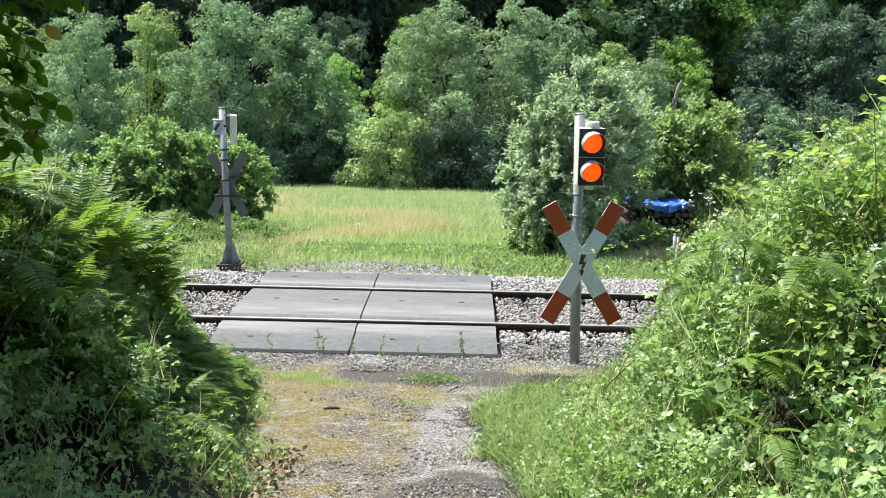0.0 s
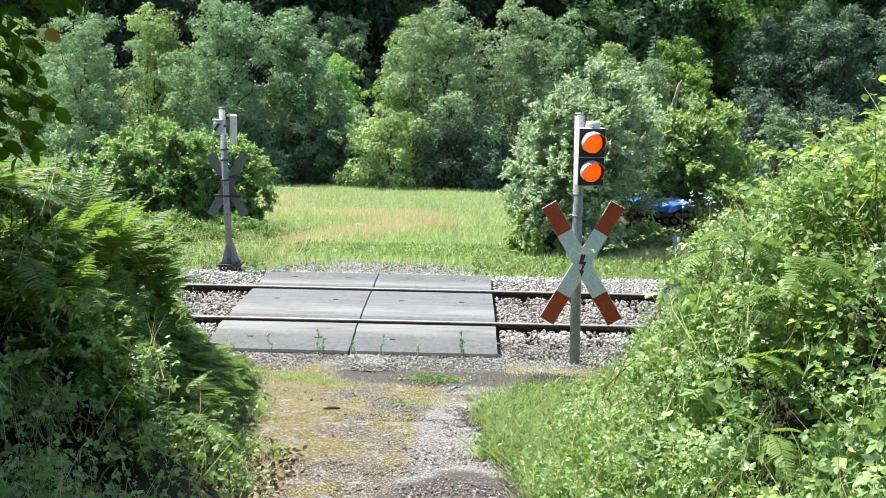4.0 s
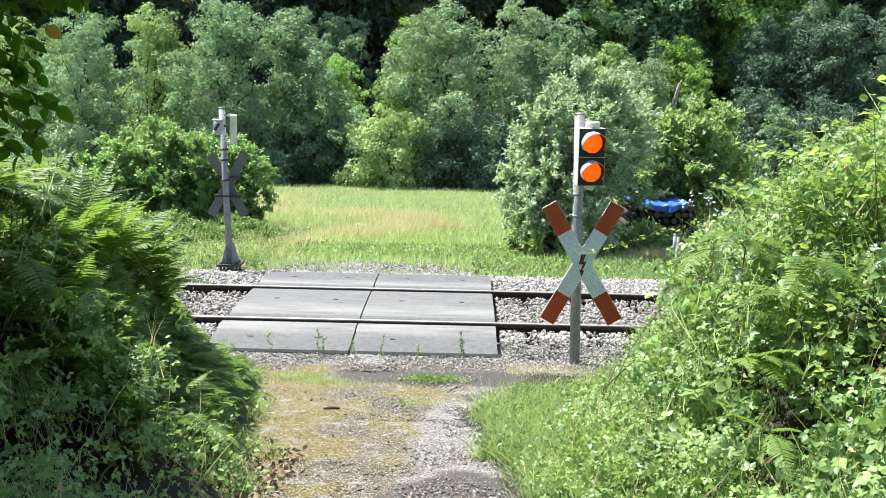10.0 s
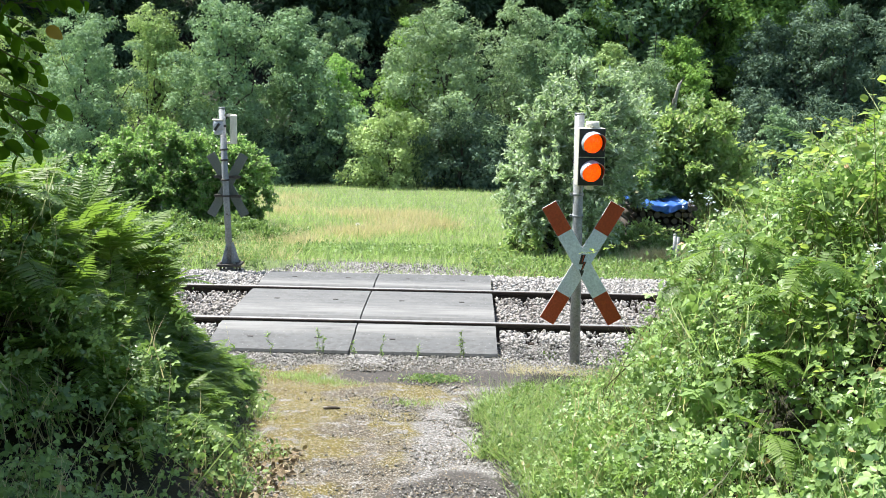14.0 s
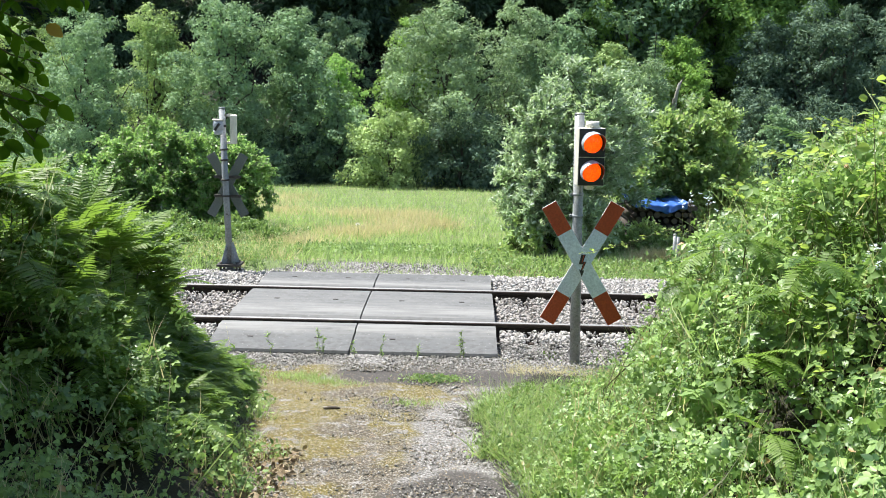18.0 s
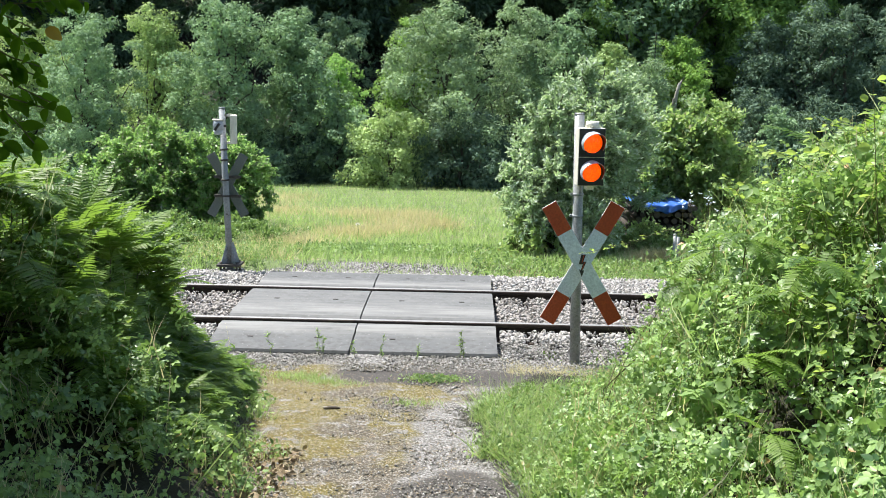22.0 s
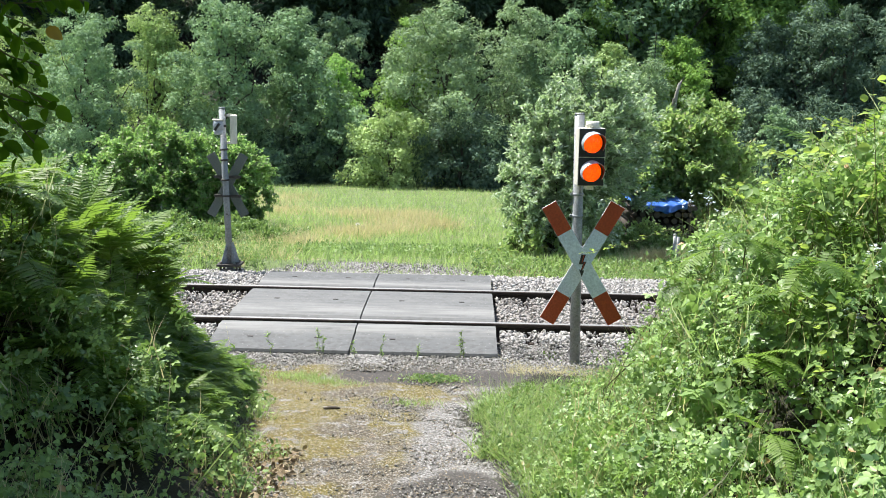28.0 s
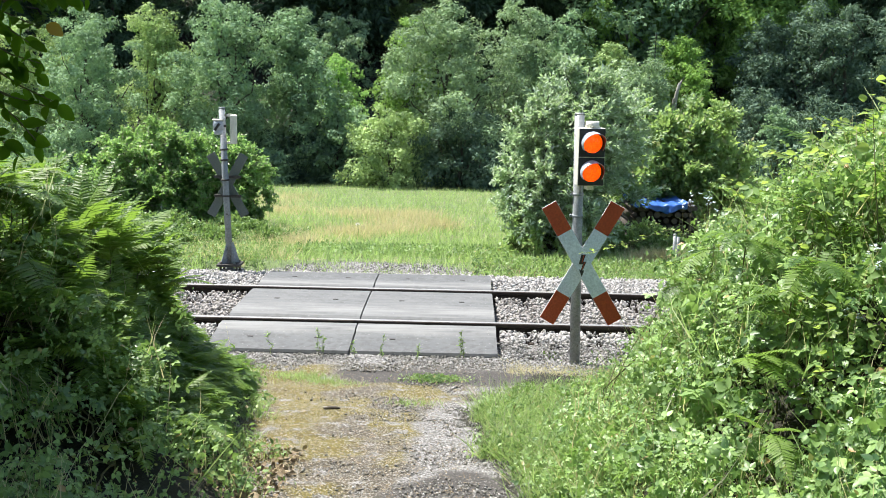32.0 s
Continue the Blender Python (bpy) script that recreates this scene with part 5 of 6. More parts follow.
SERRATE = (np.array([(0, 0, 0), (-.20, .10, .03), (-.33, .34, .06), (-.30, .56, .05), (-.16, .82, 0), (0, 1, -.10), (.16, .82, 0), (.30, .56, .05), (.33, .34, .06), (.20, .10, .03), (0, .5, -.03)]), np.array([(10, i, (i + 1) % 10) for i in range(10)])[:, ::-1])


def trifoliate(at, along, nrm, size, leaflet=OVATE):
    """Bramble leaves: three leaflets each."""
    side = unit(np.cross(along, nrm))
    out = []
    for a, k in ((0, 1.0), (1.05, 0.82), (-1.05, 0.82)):
        al = unit(along) * math.cos(a) + side * math.sin(a)
        out.append(scatter(leaflet, at + al * size[:, None] * 0.15, al, nrm + rng.normal(size=at.shape) * 0.15, size * k))
    return join(out)


def build_bramble(cx, cy, r, n, label, size=0.047, mat=None):
    """A mound of arching canes and three-fingered leaves over the bank."""
    t = thing("bramble_bush", cx, cy, float(land(cx, cy)), label, "bramble", "brambles on the banks")
    base = np.array([cx, cy, float(land(cx, cy))])
    a, q = rng.uniform(0, 2 * np.pi, n), r * rng.random(n) ** 0.5
    x, y = cx + q * np.cos(a), cy + q * np.sin(a)
    inside = (x < path_left(y) - 0.02) | (x > path_right(y) + 0.10) & (x > bank_right(y) - 0.35)
    x, y = x[inside], y[inside]
    inside = ~((x < 1.05) & (x > -1) & (y > -1.55))
    x, y = x[inside], y[inside]
    m = len(x)
    g, h = land(x, y), brush_top(x, y)
    z = g + (h - g) * (1 - 0.75 * rng.random(m) ** 1.8) + rng.normal(size=m) * 0.03
    at = np.stack([x, y, z], 1) - base
    # most leaves gather in sprays, with gaps between them
    heart = rng.integers(0, m, max(8, m // 26))
    spray = heart[rng.integers(0, len(heart), m)]
    close = rng.random(m) < 0.88
    at[close] = at[spray[close]] + rng.normal(size=(int(close.sum()), 3)) * np.array([0.085, 0.085, 0.030])
    out = np.where(x < -1, 1.0, -1.0)
    tip = rng.normal(size=(m, 3)) * 0.55
    nrm = unit(tip[spray] + rng.normal(size=(m, 3)) * 0.36 + np.stack([0.35 * out, -0.25 + 0 * x, 0.9 + 0 * x], 1))
    along = np.cross(nrm, rng.normal(size=(m, 3))) + np.array([0, 0, -0.2])
    child("leaves", mesh_np("leaves", *trifoliate(at, along, nrm, size * (0.45 + 0.95 * rng.random(m) ** 2), SERRATE if cy < -4.0 and cx > 0 else OVATE), mat or BRAMBLE), t, "", "stuff")
    k = m // 3
    at2 = at[:k] + rng.normal(size=(k, 3)) * 0.06
    child("nettle_foliage", mesh_np("nettle_foliage", *scatter(SMALL, at2, rand_dir(k, -0.2), rand_dir(k, 1.3), size * rng.uniform(0.5, 1.1, k)), HERB), t, "", "stuff")
    k = m // (16 if size > 0.0505 or cx > 0 else 40)
    al = rand_dir(k) * np.array([0.9, 0.9, 0]) + np.array([0, 0, 1.0])
    child("grass_tuft", mesh_np("grass_tuft", *scatter(BLADE, at[:k] - np.array([0, 0, 0.12]), al, rand_dir(k) * np.array([1, 1, 0.1]), rng.uniform(0.2, 0.42, k), 0.018), GRASS), t, "", "stuff")
    k = m // 14
    al = rand_dir(k) * np.array([0.5, 0.5, 0]) + np.array([0, 0, 1.0])
    child("dry_stalk", mesh_np("dry_stalk", *scatter(BLADE, at[-k:] - np.array([0, 0, 0.14]), al, rand_dir(k) * np.array([1, 1, 0.1]), rng.uniform(0.22, 0.40, k), 0.014), DRY), t, "dry brownish stalks", "stuff")
    for k in range(7):
        b = rng.uniform(0, 2 * np.pi)
        e = np.array([cx + 0.9 * r * math.cos(b), cy + 0.9 * r * math.sin(b)])
        if float(path_left(e[1])) < e[0] < float(path_right(e[1])) + 0.15:
            continue
        p = limb_points((0, 0, 0), (*(e - base[:2]), float(brush_top(*e)) - base[2] - (0.10 if k % 2 else 0.24)), 0.06, 0.1, 8)
        child("cane", mesh_np("cane", *tube(p, np.linspace(0.006, 0.0025, 8), 5), M_STEM, True), t)
    return t


def plant_brambles():
    bright = "bright green bramble with arching canes on the sunny bank"
    dark = "green bramble and nettles on the shaded bank"
    for cx, cy, r, n in ((0.55, -5.2, 0.85, 2000), (1.35, -5.6, 0.9, 2000), (0.9, -4.3, 0.8, 2000), (1.7, -4.5, 0.9, 2100), (0.55, -3.3, 0.7, 1500), (1.3, -3.4, 0.8, 1900), (2.0, -3.5, 0.8, 1700),
                         (0.95, -2.5, 0.65, 1300), (1.6, -2.4, 0.7, 1400), (1.15, -1.75, 0.5, 800), (2.3, -2.6, 0.8, 1300), (2.5, -4.8, 0.8, 1500), (2.0, -1.7, 0.7, 900), (2.9, -1.9, 0.8, 900), (0.75, -6.2, 0.7, 1500), (1.5, -6.5, 0.8, 1600), (2.2, -5.9, 0.8, 1500), (2.2, -6.9, 0.8, 1200), (0.6, -7.0, 0.6, 1000), (1.4, -7.4, 0.8, 1200)):
        build_bramble(cx, cy, r, int(n * (1.5 if cx < 1.0 else 1.2)), bright, 0.034 if cx < 1.0 else 0.042 if cy > -3.5 else 0.052)
    for cx, cy, r, n in ((-1.95, -5.5, 0.7, 1500), (-2.7, -5.7, 0.8, 1400), (-2.1, -4.5, 0.7, 1400), (-2.9, -4.6, 0.8, 1300), (-2.4, -3.6, 0.65, 1200), (-3.1, -3.6, 0.8, 1300), (-2.5, -2.7, 0.55, 900),
                         (-3.2, -2.6, 0.7, 1200), (-3.9, -3.0, 0.8, 1000), (-2.9, -6.6, 0.8, 1600), (-1.9, -6.4, 0.6, 1500), (-2.3, -7.1, 0.7, 1500), (-3.4, -5.6, 0.8, 1400)):
        build_bramble(cx, cy, r, int(n * (0.05 if cy > -5.0 else 1.05)), dark, 0.037)


plant_brambles()


def broad_leaf(wide, curl, mat):
    """A rounded leaf with a toothed edge, folded a little along its midrib and curled at the tip."""
    u = np.linspace(0, 1, 11)
    half = wide * np.sin(np.pi * np.clip(u, 0, 1) ** 0.8) ** 0.75 * (1 + 0.05 * np.where(np.arange(11) % 2, 1, -1))
    half[0] = half[-1] = 0.0
    z = -curl * u ** 2
    rows = [np.stack([s * half * f, u, z + fold * half / wide], 1) for s, f, fold in ((-1, 1, .10), (-1, .5, .07), (1, 0, 0), (1, .5, .07), (1, 1, .10))]
    v = np.concatenate(rows)
    f = [(r * 11 + i, r * 11 + i + 1, (r + 1) * 11 + i + 1, (r + 1) * 11 + i) for r in range(4) for i in range(10)]
    return mesh_np("leaf", v, f, mat, True)


ROUNDS = [broad_leaf(w, c, SHADE_LEAF) for w, c in ((0.33, 0.10), (0.30, 0.28), (0.36, 0.02))]
YELLOWS = [broad_leaf(0.38, 0.15, YELLOW_LEAF)]
LEAVES = [broad_leaf(w, c, BRAMBLE_ONE) for w, c in ((0.33, 0.08), (0.37, 0.22), (0.30, 0.02))]


def place_leaf(parent, meshes, at, along, nrm, size, name="leaf", label=""):
    al = Vector(along).normalized()
    sd = al.cross(Vector(nrm)).normalized()
    m = Matrix((sd, al, sd.cross(al))).transposed().to_4x4()
    ob = child(name, meshes[int(rng.integers(len(meshes)))], parent, label)
    ob.matrix_basis = Matrix.Translation(at) @ m @ Matrix.Scale(size, 4)
    return ob


def build_shoot(name, pts, n, size, label, meshes, group="", category="bramble shoot", thick=0.0028):
    """One cane that stands out of the mass, with its leaves set along it."""
    p = np.array(pts, float)
    base = p[0].copy()
    t = thing(name, *base, label, category, group)
    u = np.linspace(0, 1, 14) * (len(p) - 1)
    q = np.stack([np.interp(u, range(len(p)), p[:, j]) for j in range(3)], 1) - base
    q[1:-1] = (q[:-2] + 2 * q[1:-1] + q[2:]) / 4
    child("cane", mesh_np("cane", *tube(q, np.linspace(thick, thick * 0.35, 14), 5), M_STEM, True), t)
    for k in range(n):
        s = 0.12 + 0.88 * (k + 0.5) / n
        a = np.array([np.interp(s * 13, range(14), q[:, j]) for j in range(3)])
        for j in range(3):
            al = np.array([math.cos(2.4 * k + (j - 1) * 0.9), math.sin(2.4 * k + (j - 1) * 0.9), rng.uniform(-0.35, 0.25)])
            place_leaf(t, meshes, a + al * 0.025, al, rand_dir(1, 1.8)[0], size * rng.uniform(0.7, 1.15) * (1 if j == 1 else 0.85))
    return t


def plant_shoots():
    g = "shoots above the bank"
    lab = "upright bramble shoot with large bright leaves on the bank"
    shoots = [build_shoot("bramble_shoot", [(1.66, -5.15, 1.7), (1.60, -5.18, 2.1), (1.55, -5.19, 2.50)], 9, 0.065, lab, LEAVES, g),
              build_shoot("bramble_shoot", [(1.75, -5.0, 1.7), (1.55, -5.0, 2.02), (1.40, -5.0, 2.14)], 8, 0.060, lab, LEAVES, g),
              build_shoot("bramble_shoot", [(1.80, -4.4, 1.7), (1.55, -4.5, 1.94), (1.34, -4.6, 2.06), (1.24, -4.6, 2.08)], 8, 0.060, lab, LEAVES, g),
              build_shoot("bramble_shoot", [(1.9, -4.0, 1.6), (1.72, -4.0, 2.0), (1.68, -4.0, 2.16)], 8, 0.065, lab, LEAVES, g),
              build_shoot("bramble_shoot", [(1.5, -3.6, 1.4), (1.38, -3.6, 1.72), (1.30, -3.6, 1.84)], 7, 0.055, lab, LEAVES, g)]
    for k in range(34):
        y = rng.uniform(-6.2, -3.2)
        x = float(bank_right(y)) + rng.uniform(0.55, 1.7)
        h = float(brush_top(x, y))
        b = rng.uniform(0, 2 * math.pi)
        build_shoot("bramble_shoot", [(x, y, h - 0.35), (x + 0.1 * math.cos(b), y + 0.1 * math.sin(b), h + 0.02), (x + 0.32 * math.cos(b), y + 0.32 * math.sin(b), h + 0.10)], 5, 0.052, "arching bramble cane with bright leaves on the bank", LEAVES, g)
    build_shoot("bramble_shoot", [(1.95, -1.9, 0.75), (1.38, -1.75, 1.26), (1.04, -1.39, 1.04), (0.66, -1.30, 0.93)], 20, 0.042, "long thin bramble cane reaching across the cross", LEAVES, g, thick=0.003)
    for k in range(5):
        y = rng.uniform(-5.9, -4.6)
        x = float(path_left(y)) - rng.uniform(0.15, 1.0)
        h = float(brush_top(x, y)) - 0.1
        b = rng.uniform(-0.8, 0.8)
        build_shoot("bramble_shoot", [(x, y, h - 0.35), (x + 0.1 * math.cos(b), y + 0.1 * math.sin(b), h), (x + 0.28 * math.cos(b), y + 0.28 * math.sin(b), h + 0.02)], 4, 0.048, "bramble cane with broad dark leaves on the shaded bank", LEAVES, "shoots on the shaded bank")
    return shoots


sprigs = plant_shoots()


def flower_heads():
    """Small whitish bramble flowers on the sunny bank."""
    spots = [(x, y, float(brush_top(x, y)) + 0.03) for x, y in ((1.72, -4.6), (1.60, -4.35), (1.75, -4.2), (1.45, -4.0), (1.35, -2.9), (1.15, -2.6), (1.05, -3.9), (1.22, -6.02), (1.29, -6.0), (1.26, -3.3))]
    spots += [(1.36, -2.30, 1.54), (1.46, -2.35, 1.56), (1.30, -2.30, 1.50), (1.54, -5.40, 1.68), (1.54, -5.45, 1.63), (1.49, -5.20, 1.49), (1.42, -5.50, 1.40), (1.45, -5.50, 1.41)]
    for x, y, z in spots:
        t = thing("bramble_flower", x, y, z, "small cluster of whitish bramble flowers", "flower", "bramble flowers")
        for k in range(5):
            at = rng.normal(size=(5, 3)) * 0.004 + rng.normal(size=3) * 0.025
            w = np.linspace(0, 2 * np.pi, 5, endpoint=False)
            al = np.stack([np.cos(w), np.sin(w), 0.3 + 0 * w], 1)
            child("blossom", mesh_np("blossom", *scatter(ROUND, at, al, np.tile([0, 0, 1.0], (5, 1)), 0.016), M_WHITE), t)
        g = float(land(x, y)) - z
        child("stalk", mesh_np("stalk", *tube(np.array([(0.04, 0.05, g), (0.02, 0.03, g / 2), (0, 0, 0)]), [0.004, 0.003, 0.002], 5), M_STEM), t)
    t = thing("umbel_flower", -2.05, 7.0, float(land(-2.05, 7.0)), "whitish flower head standing in the meadow grass", "flower")
    child("stalk", mesh_np("stalk", *tube(np.array([(0, 0, 0), (0.01, 0, 0.14), (0, 0, 0.26)]), [0.006, 0.005, 0.003], 5), M_STEM), t)
    at = np.stack([rng.uniform(-0.035, 0.035, 60), rng.uniform(-0.035, 0.035, 60), 0.26 + rng.uniform(-0.02, 0.02, 60)], 1)
    child("umbel", mesh_np("umbel", *scatter(ROUND, at, rand_dir(60), rand_dir(60, 2), 0.016), M_CREAM), t)


flower_heads()


# ---- shade tree over the left bank ----
rng = np.random.default_rng(26)


def build_shade_tree():
    t = build_tree("alder_tree", -8.6, -5.1, 8.2, 3.4, TREE_MID, "broadleaved tree whose branch hangs over the path's edge", leaf=0.12, low=0.34)
    base = np.array(t.location)
    out = []
    limb = child("low_limb", mesh_np("low_limb", *tube(np.array([(-8.55, -5.1, 3.0), (-4.6, -5.7, 3.7), (-2.6, -6.8, 3.2), (-1.75, -7.55, 2.75)]) - base, [0.07, 0.05, 0.025, 0.010], 7), M_BARK, True), t, "limb reaching out over the path's edge")
    # unseen boughs beside the path, added to shade the bank; rim sets the shadow
    zz, yy = rng.uniform(2.5, 5.2, 580), -2.4 - 7.8 * rng.random(580) ** 0.8
    rim = -3.80 + 0.70 * (yy < -4.8) - np.where(yy > -4.6, 0.85, 0.50) * (yy + 5.0) - 0.435 * (zz - 4.0)
    cs = np.stack([np.where(zz < 3.4, np.minimum(rim, -1.15 - 0.43 * (yy + 10.3)), rim) - 3.4 * rng.random(580) ** 1.4, yy, zz], 1) - base
    child("low_crown", mesh_np("low_crown", *crown_leaves(cs, rng.uniform(0.28, 0.52, 580), 100, 0.14), TREE_MID), t, "unseen leafy boughs added to shade the bank", "stuff")
    twigs = [[(-1.85, -7.5, 2.80), (-1.62, -7.62, 2.72), (-1.45, -7.66, 2.62), (-1.33, -7.68, 2.63)],
             [(-1.80, -7.5, 2.76), (-1.58, -7.65, 2.58), (-1.44, -7.66, 2.50), (-1.36, -7.68, 2.48)],
             [(-1.75, -7.5, 2.72), (-1.55, -7.65, 2.50), (-1.42, -7.66, 2.42), (-1.32, -7.69, 2.38)],
             [(-1.75, -7.5, 2.68), (-1.55, -7.60, 2.42), (-1.45, -7.62, 2.34), (-1.38, -7.66, 2.28)]]
    twigs += [[(-1.95, -7.5, 2.82), (-1.65, -7.7, 2.75), (-1.46, -7.75, 2.69), (-1.25, -7.8, 2.66)], [(-1.9, -7.6, 2.70), (-1.7, -7.7, 2.55), (-1.55, -7.75, 2.45), (-1.45, -7.8, 2.36)]]
    twigs += [[(-1.95, -7.3, 2.62), (-1.75, -7.4, 2.50), (-1.60, -7.45, 2.42), (-1.48, -7.5, 2.38)], [(-1.9, -7.3, 2.80), (-1.72, -7.4, 2.68), (-1.58, -7.45, 2.62), (-1.45, -7.5, 2.57)]]
    twigs += [[(-1.95, -7.4, z + 0.22), (-1.80, -7.5, z + 0.10), (-1.68, -7.55, z + 0.03), (-1.58, -7.6, z)] for z in (2.60, 2.48, 2.34, 2.24, 2.12, 2.02)]
    twigs += [[(-1.62, -7.62, 2.72), (-1.48, -7.64, 2.67), (-1.36, -7.65, 2.65), (-1.26, -7.65, 2.63)], [(-1.66, -7.6, 2.66), (-1.55, -7.62, 2.62), (-1.46, -7.65, 2.57), (-1.40, -7.65, 2.53)],
              [(-1.68, -7.6, 2.60), (-1.56, -7.62, 2.53), (-1.48, -7.65, 2.48), (-1.38, -7.65, 2.45)], [(-1.68, -7.6, 2.52), (-1.56, -7.62, 2.44), (-1.46, -7.65, 2.40), (-1.34, -7.65, 2.37)],
              [(-1.68, -7.6, 2.44), (-1.58, -7.62, 2.37), (-1.50, -7.65, 2.31), (-1.44, -7.65, 2.25)]]
    for tw in twigs:
        p = np.array(tw)
        b = child("twig", mesh_np("twig", *tube(p - p[0], np.linspace(0.004, 0.0015, 4), 5), M_STEM, True), t)
        b.location = p[0] - base
        for k in range(15):
            s = 0.1 + 0.9 * k / 14
            a = np.array([np.interp(s * 3, range(4), p[:, j]) for j in range(3)]) - p[0]
            al = np.array([rng.uniform(-0.3, 1.0), rng.uniform(-0.6, 0.4), rng.uniform(-0.9, 0.1)])
            place_leaf(b, ROUNDS, a, al, unit(np.array([0.2, -0.7, 0.6]) + rng.normal(size=3) * 0.5), rng.uniform(0.036, 0.056))
        out.append(b)
    place_leaf(out[0], YELLOWS, np.array((-1.345, -7.68, 2.565)) - np.array(twigs[0][0]), (0.7, 0.1, -0.45), (0.2, -0.8, 0.5), 0.045, "yellow_leaf", "yellowed leaf")
    return out


shade_twigs = build_shade_tree()


# ---- woodpile and tarpaulin ----


def build_woodpile():
    pile = thing("woodpile", 2.74, 6.6, float(land(2.74, 6.6)) - 0.04, "stack of split firewood under a blue sheet", "woodpile")
    bm = rod(0.055, 0.05, 0.9, pose(0, 0, 0, 90), 9)
    side, end = bpy.data.meshes.new("log"), None
    for f in bm.faces:
        f.material_index = 1 if len(f.verts) > 4 else 0
    bm.to_mesh(side)
    bm.free()
    side.materials.append(M_LOG)
    side.materials.append(M_LOGEND)
    for row in range(8):
        for k in range(10):
            log = child("log", side, pile)
            s = rng.uniform(0.5, 1.15)
            log.matrix_basis = pose(-0.54 + 0.108 * k + 0.054 * (row % 2) + rng.normal() * 0.008, rng.normal() * 0.03, 0.06 + 0.097 * row, 0, rng.uniform(0, 360), rng.normal() * 1.5) @ Matrix.Diagonal((s, 1, s, 1))
    # the sheet: folded over the top and hanging down the front
    n, m = 46, 20
    u, v = np.meshgrid(np.linspace(0, 1, n), np.linspace(0, 1, m))
    x = -0.62 + 0.88 * u
    y = np.where(v < 0.7, 0.5 - v / 0.7 * 1.02, -0.52 - 0.02 * (v - 0.7))
    hang = np.clip(v - 0.7, 0, 1) / 0.3
    z = 0.845 - hang * (0.05 + 0.10 * u * np.sin(2.6 * u) ** 2 + 0.012 * np.sin(13 * u)) - 0.05 * np.sin(3.0 * u) + 0.007 * np.sin(21 * u + 9 * v) + 0.008 * np.sin(37 * u - 6 * v)
    y = y - 0.022 * hang * np.sin(17 * u + 2) - 0.02 * hang * np.sin(31 * u + 5 * v)
    top = np.stack([x, y, z], -1).reshape(-1, 3)
    i = np.arange(n * m).reshape(m, n)
    F = np.stack([i[:-1, :-1], i[:-1, 1:], i[1:, 1:], i[1:, :-1]], -1).reshape(-1, 4)
    sheet = new("tarpaulin", mesh_np("tarpaulin", top, F, M_TARP, True))
    mod = sheet.modifiers.new("thickness", "SOLIDIFY")
    mod.thickness = 0.004
    sheet.location = pile.location + Vector((0.08, 0, 0.0))
    tagged(sheet, "crumpled blue tarpaulin laid over the firewood", "tarpaulin")
    post = thing("fence_post", 2.515, 4.07, float(land(2.515, 4.07)), "thin galvanised steel fence post", "fence post")
    part("tube", rod(0.024, 0.024, 0.60, pose(0, 0, 0.11), 14), M_GALV, post)
    part("tube", rod(0.018, 0.018, 0.56, pose(0.055, 0.05, 0.10), 12), M_GALV, post)
    part("cap", rod(0.026, 0.020, 0.02, pose(0, 0, 0.42), 14), M_GALV, post)


build_woodpile()


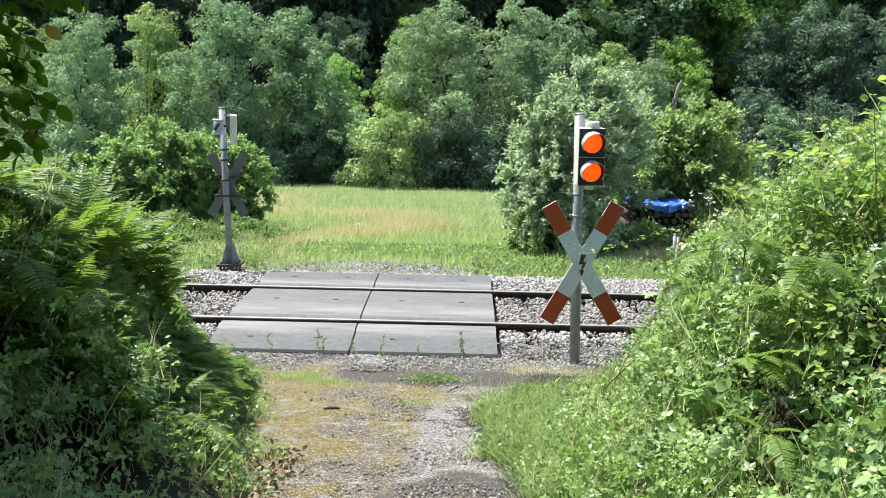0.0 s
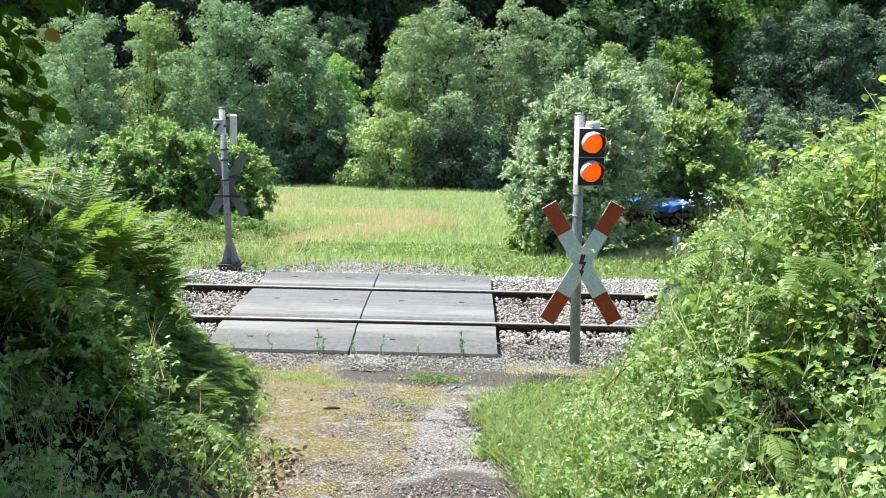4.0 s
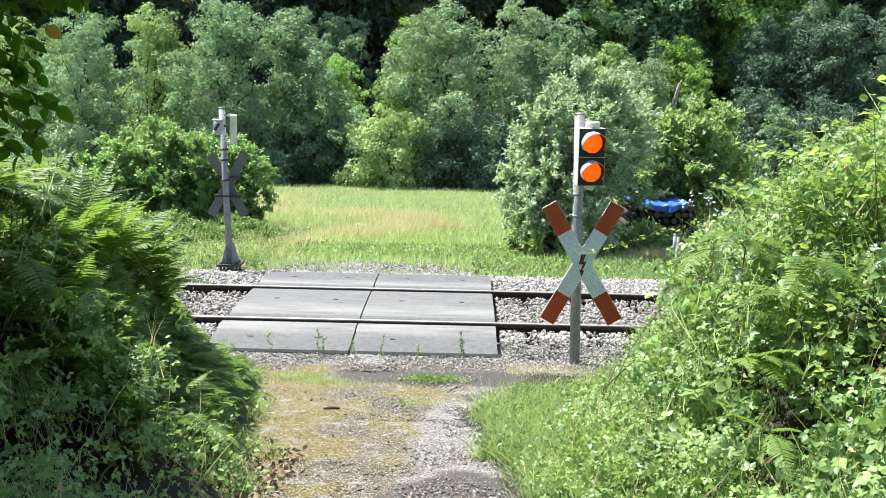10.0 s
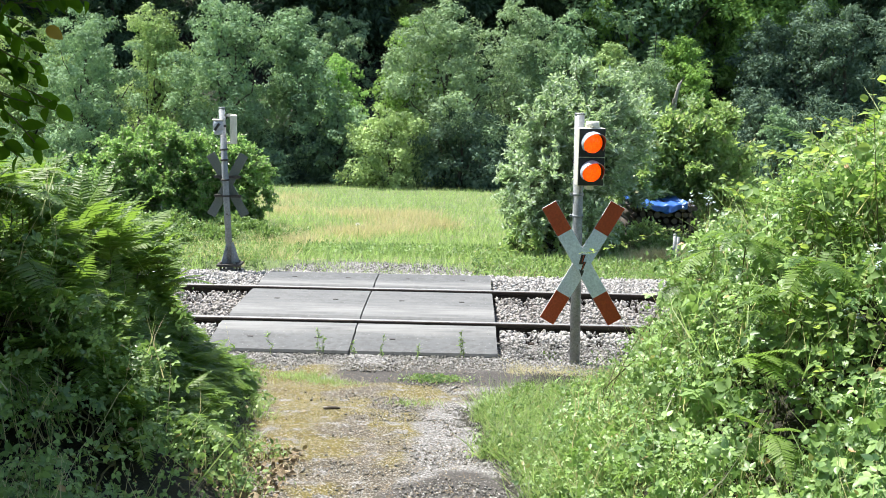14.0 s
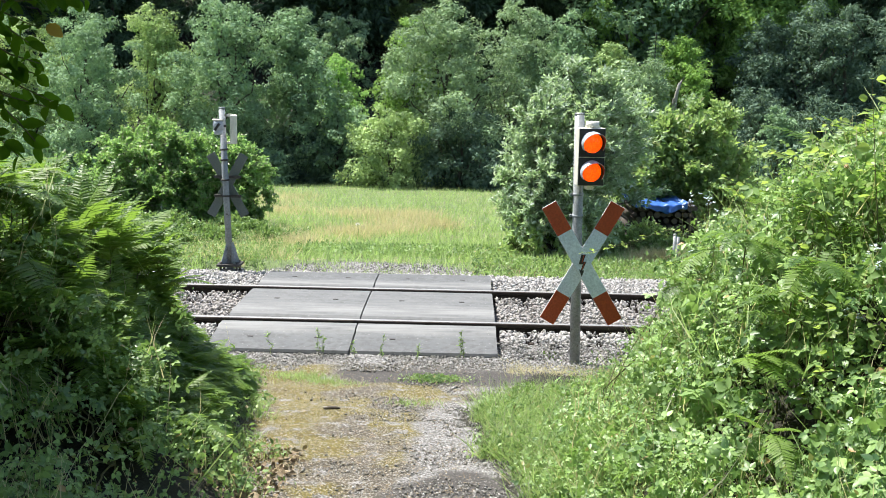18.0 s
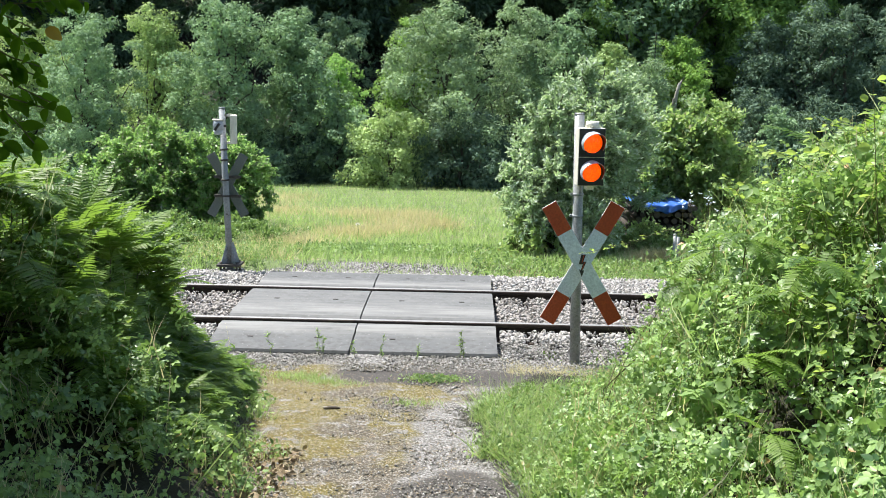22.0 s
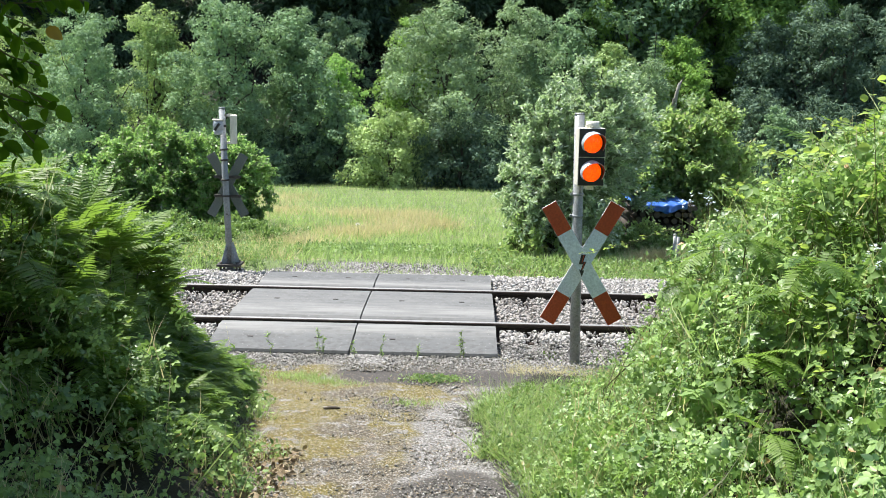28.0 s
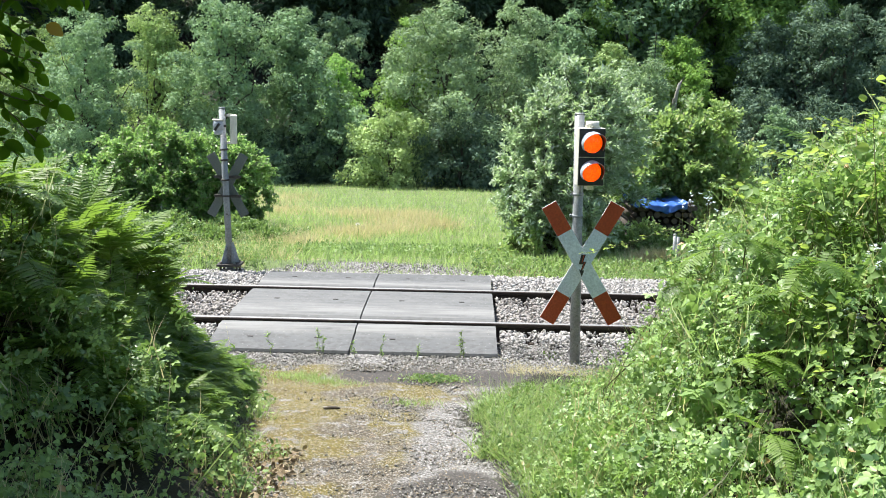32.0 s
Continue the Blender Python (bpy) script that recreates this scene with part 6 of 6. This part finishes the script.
def panel_weeds():
    for x, y, h in ((-2.02, -1.01, 0.17), (-1.60, -1.01, 0.20), (-1.55, -1.00, 0.14), (-1.03, -1.07, 0.16), (-0.33, -1.01, 0.22), (-0.30, -1.03, 0.15), (-0.72, -1.09, 0.10), (-1.27, -1.05, 0.12)):
        t = thing("weed", x, y, float(land(x, y)), "thin yellow-green weed growing at the panel's edge", "weed", "weeds along the panels")
        p = limb_points((0, 0, 0), (rng.normal() * 0.02, rng.normal() * 0.02, h + 0.04), 0, 0.1, 6)
        child("stalk", mesh_np("stalk", *tube(p, np.linspace(0.0025, 0.001, 6), 4), M_STEM), t)
        n = 44
        u = rng.uniform(0.15, 1, n)
        at = np.stack([np.interp(u * 5, range(6), p[:, j]) for j in range(3)], 1)
        child("leaves", mesh_np("leaves", *scatter(LANCE, at, rand_dir(n, 0.5), rand_dir(n, 1), rng.uniform(0.020, 0.045, n)), HERB), t)


panel_weeds()


# ---- wind ----
GUST = ((0, 4), (1, -2), (1.5, 6), (2, 14), (2.5, 19), (3, 21), (3.5, 28), (5.5, 28), (6, 23), (7, 22), (8, 20), (8.5, 13), (9, 8), (10, 5), (11, 3), (11.5, -1), (13, 0), (13.5, 3), (14.5, 5), (16.5, 10),
        (17, 10), (17.5, 0), (18, -8), (18.5, -2), (19, 2), (20.5, 0), (21, 3), (21.5, 13), (22, 16), (22.5, 10), (23, 6), (23.5, 13), (25, 15), (27.5, 14), (28, 11), (28.5, 5), (29, 1), (30, -2), (31, -5), (32, -12))


def sway(ob, amount, phase, flutter):
    """Bends one branch downwind by the gusts, about its root, with a small flutter of its own."""
    rest = ob.matrix_basis.copy()
    rows = []
    for t in np.arange(0, 32.01, 0.5):
        g = np.interp(t - 0.25 * phase, [a for a, _ in GUST], [b for _, b in GUST])
        lean = amount * g + flutter * math.sin(3.1 * t + 6.3 * phase)
        nod = flutter * math.sin(2.3 * t + 4.1 * phase)
        rows.append((float(t), rest @ pose(0, 0, 0, nod, lean, 0)))
    walk(ob, rows)


def motions():
    for k, b in enumerate(willow_branches):
        sway(b, 0.17, (k * 0.37) % 1.0, 0.5)
    for k, b in enumerate(hazel_branches):
        sway(b, 0.025, (k * 0.61) % 1.0, 0.2)
    for k, b in enumerate(shade_twigs):
        sway(b, 0.03, (k * 0.43) % 1.0, 0.35)
    for k, b in enumerate(sprigs):
        sway(b, 0.012, (k * 0.29) % 1.0, 0.25)


motions()
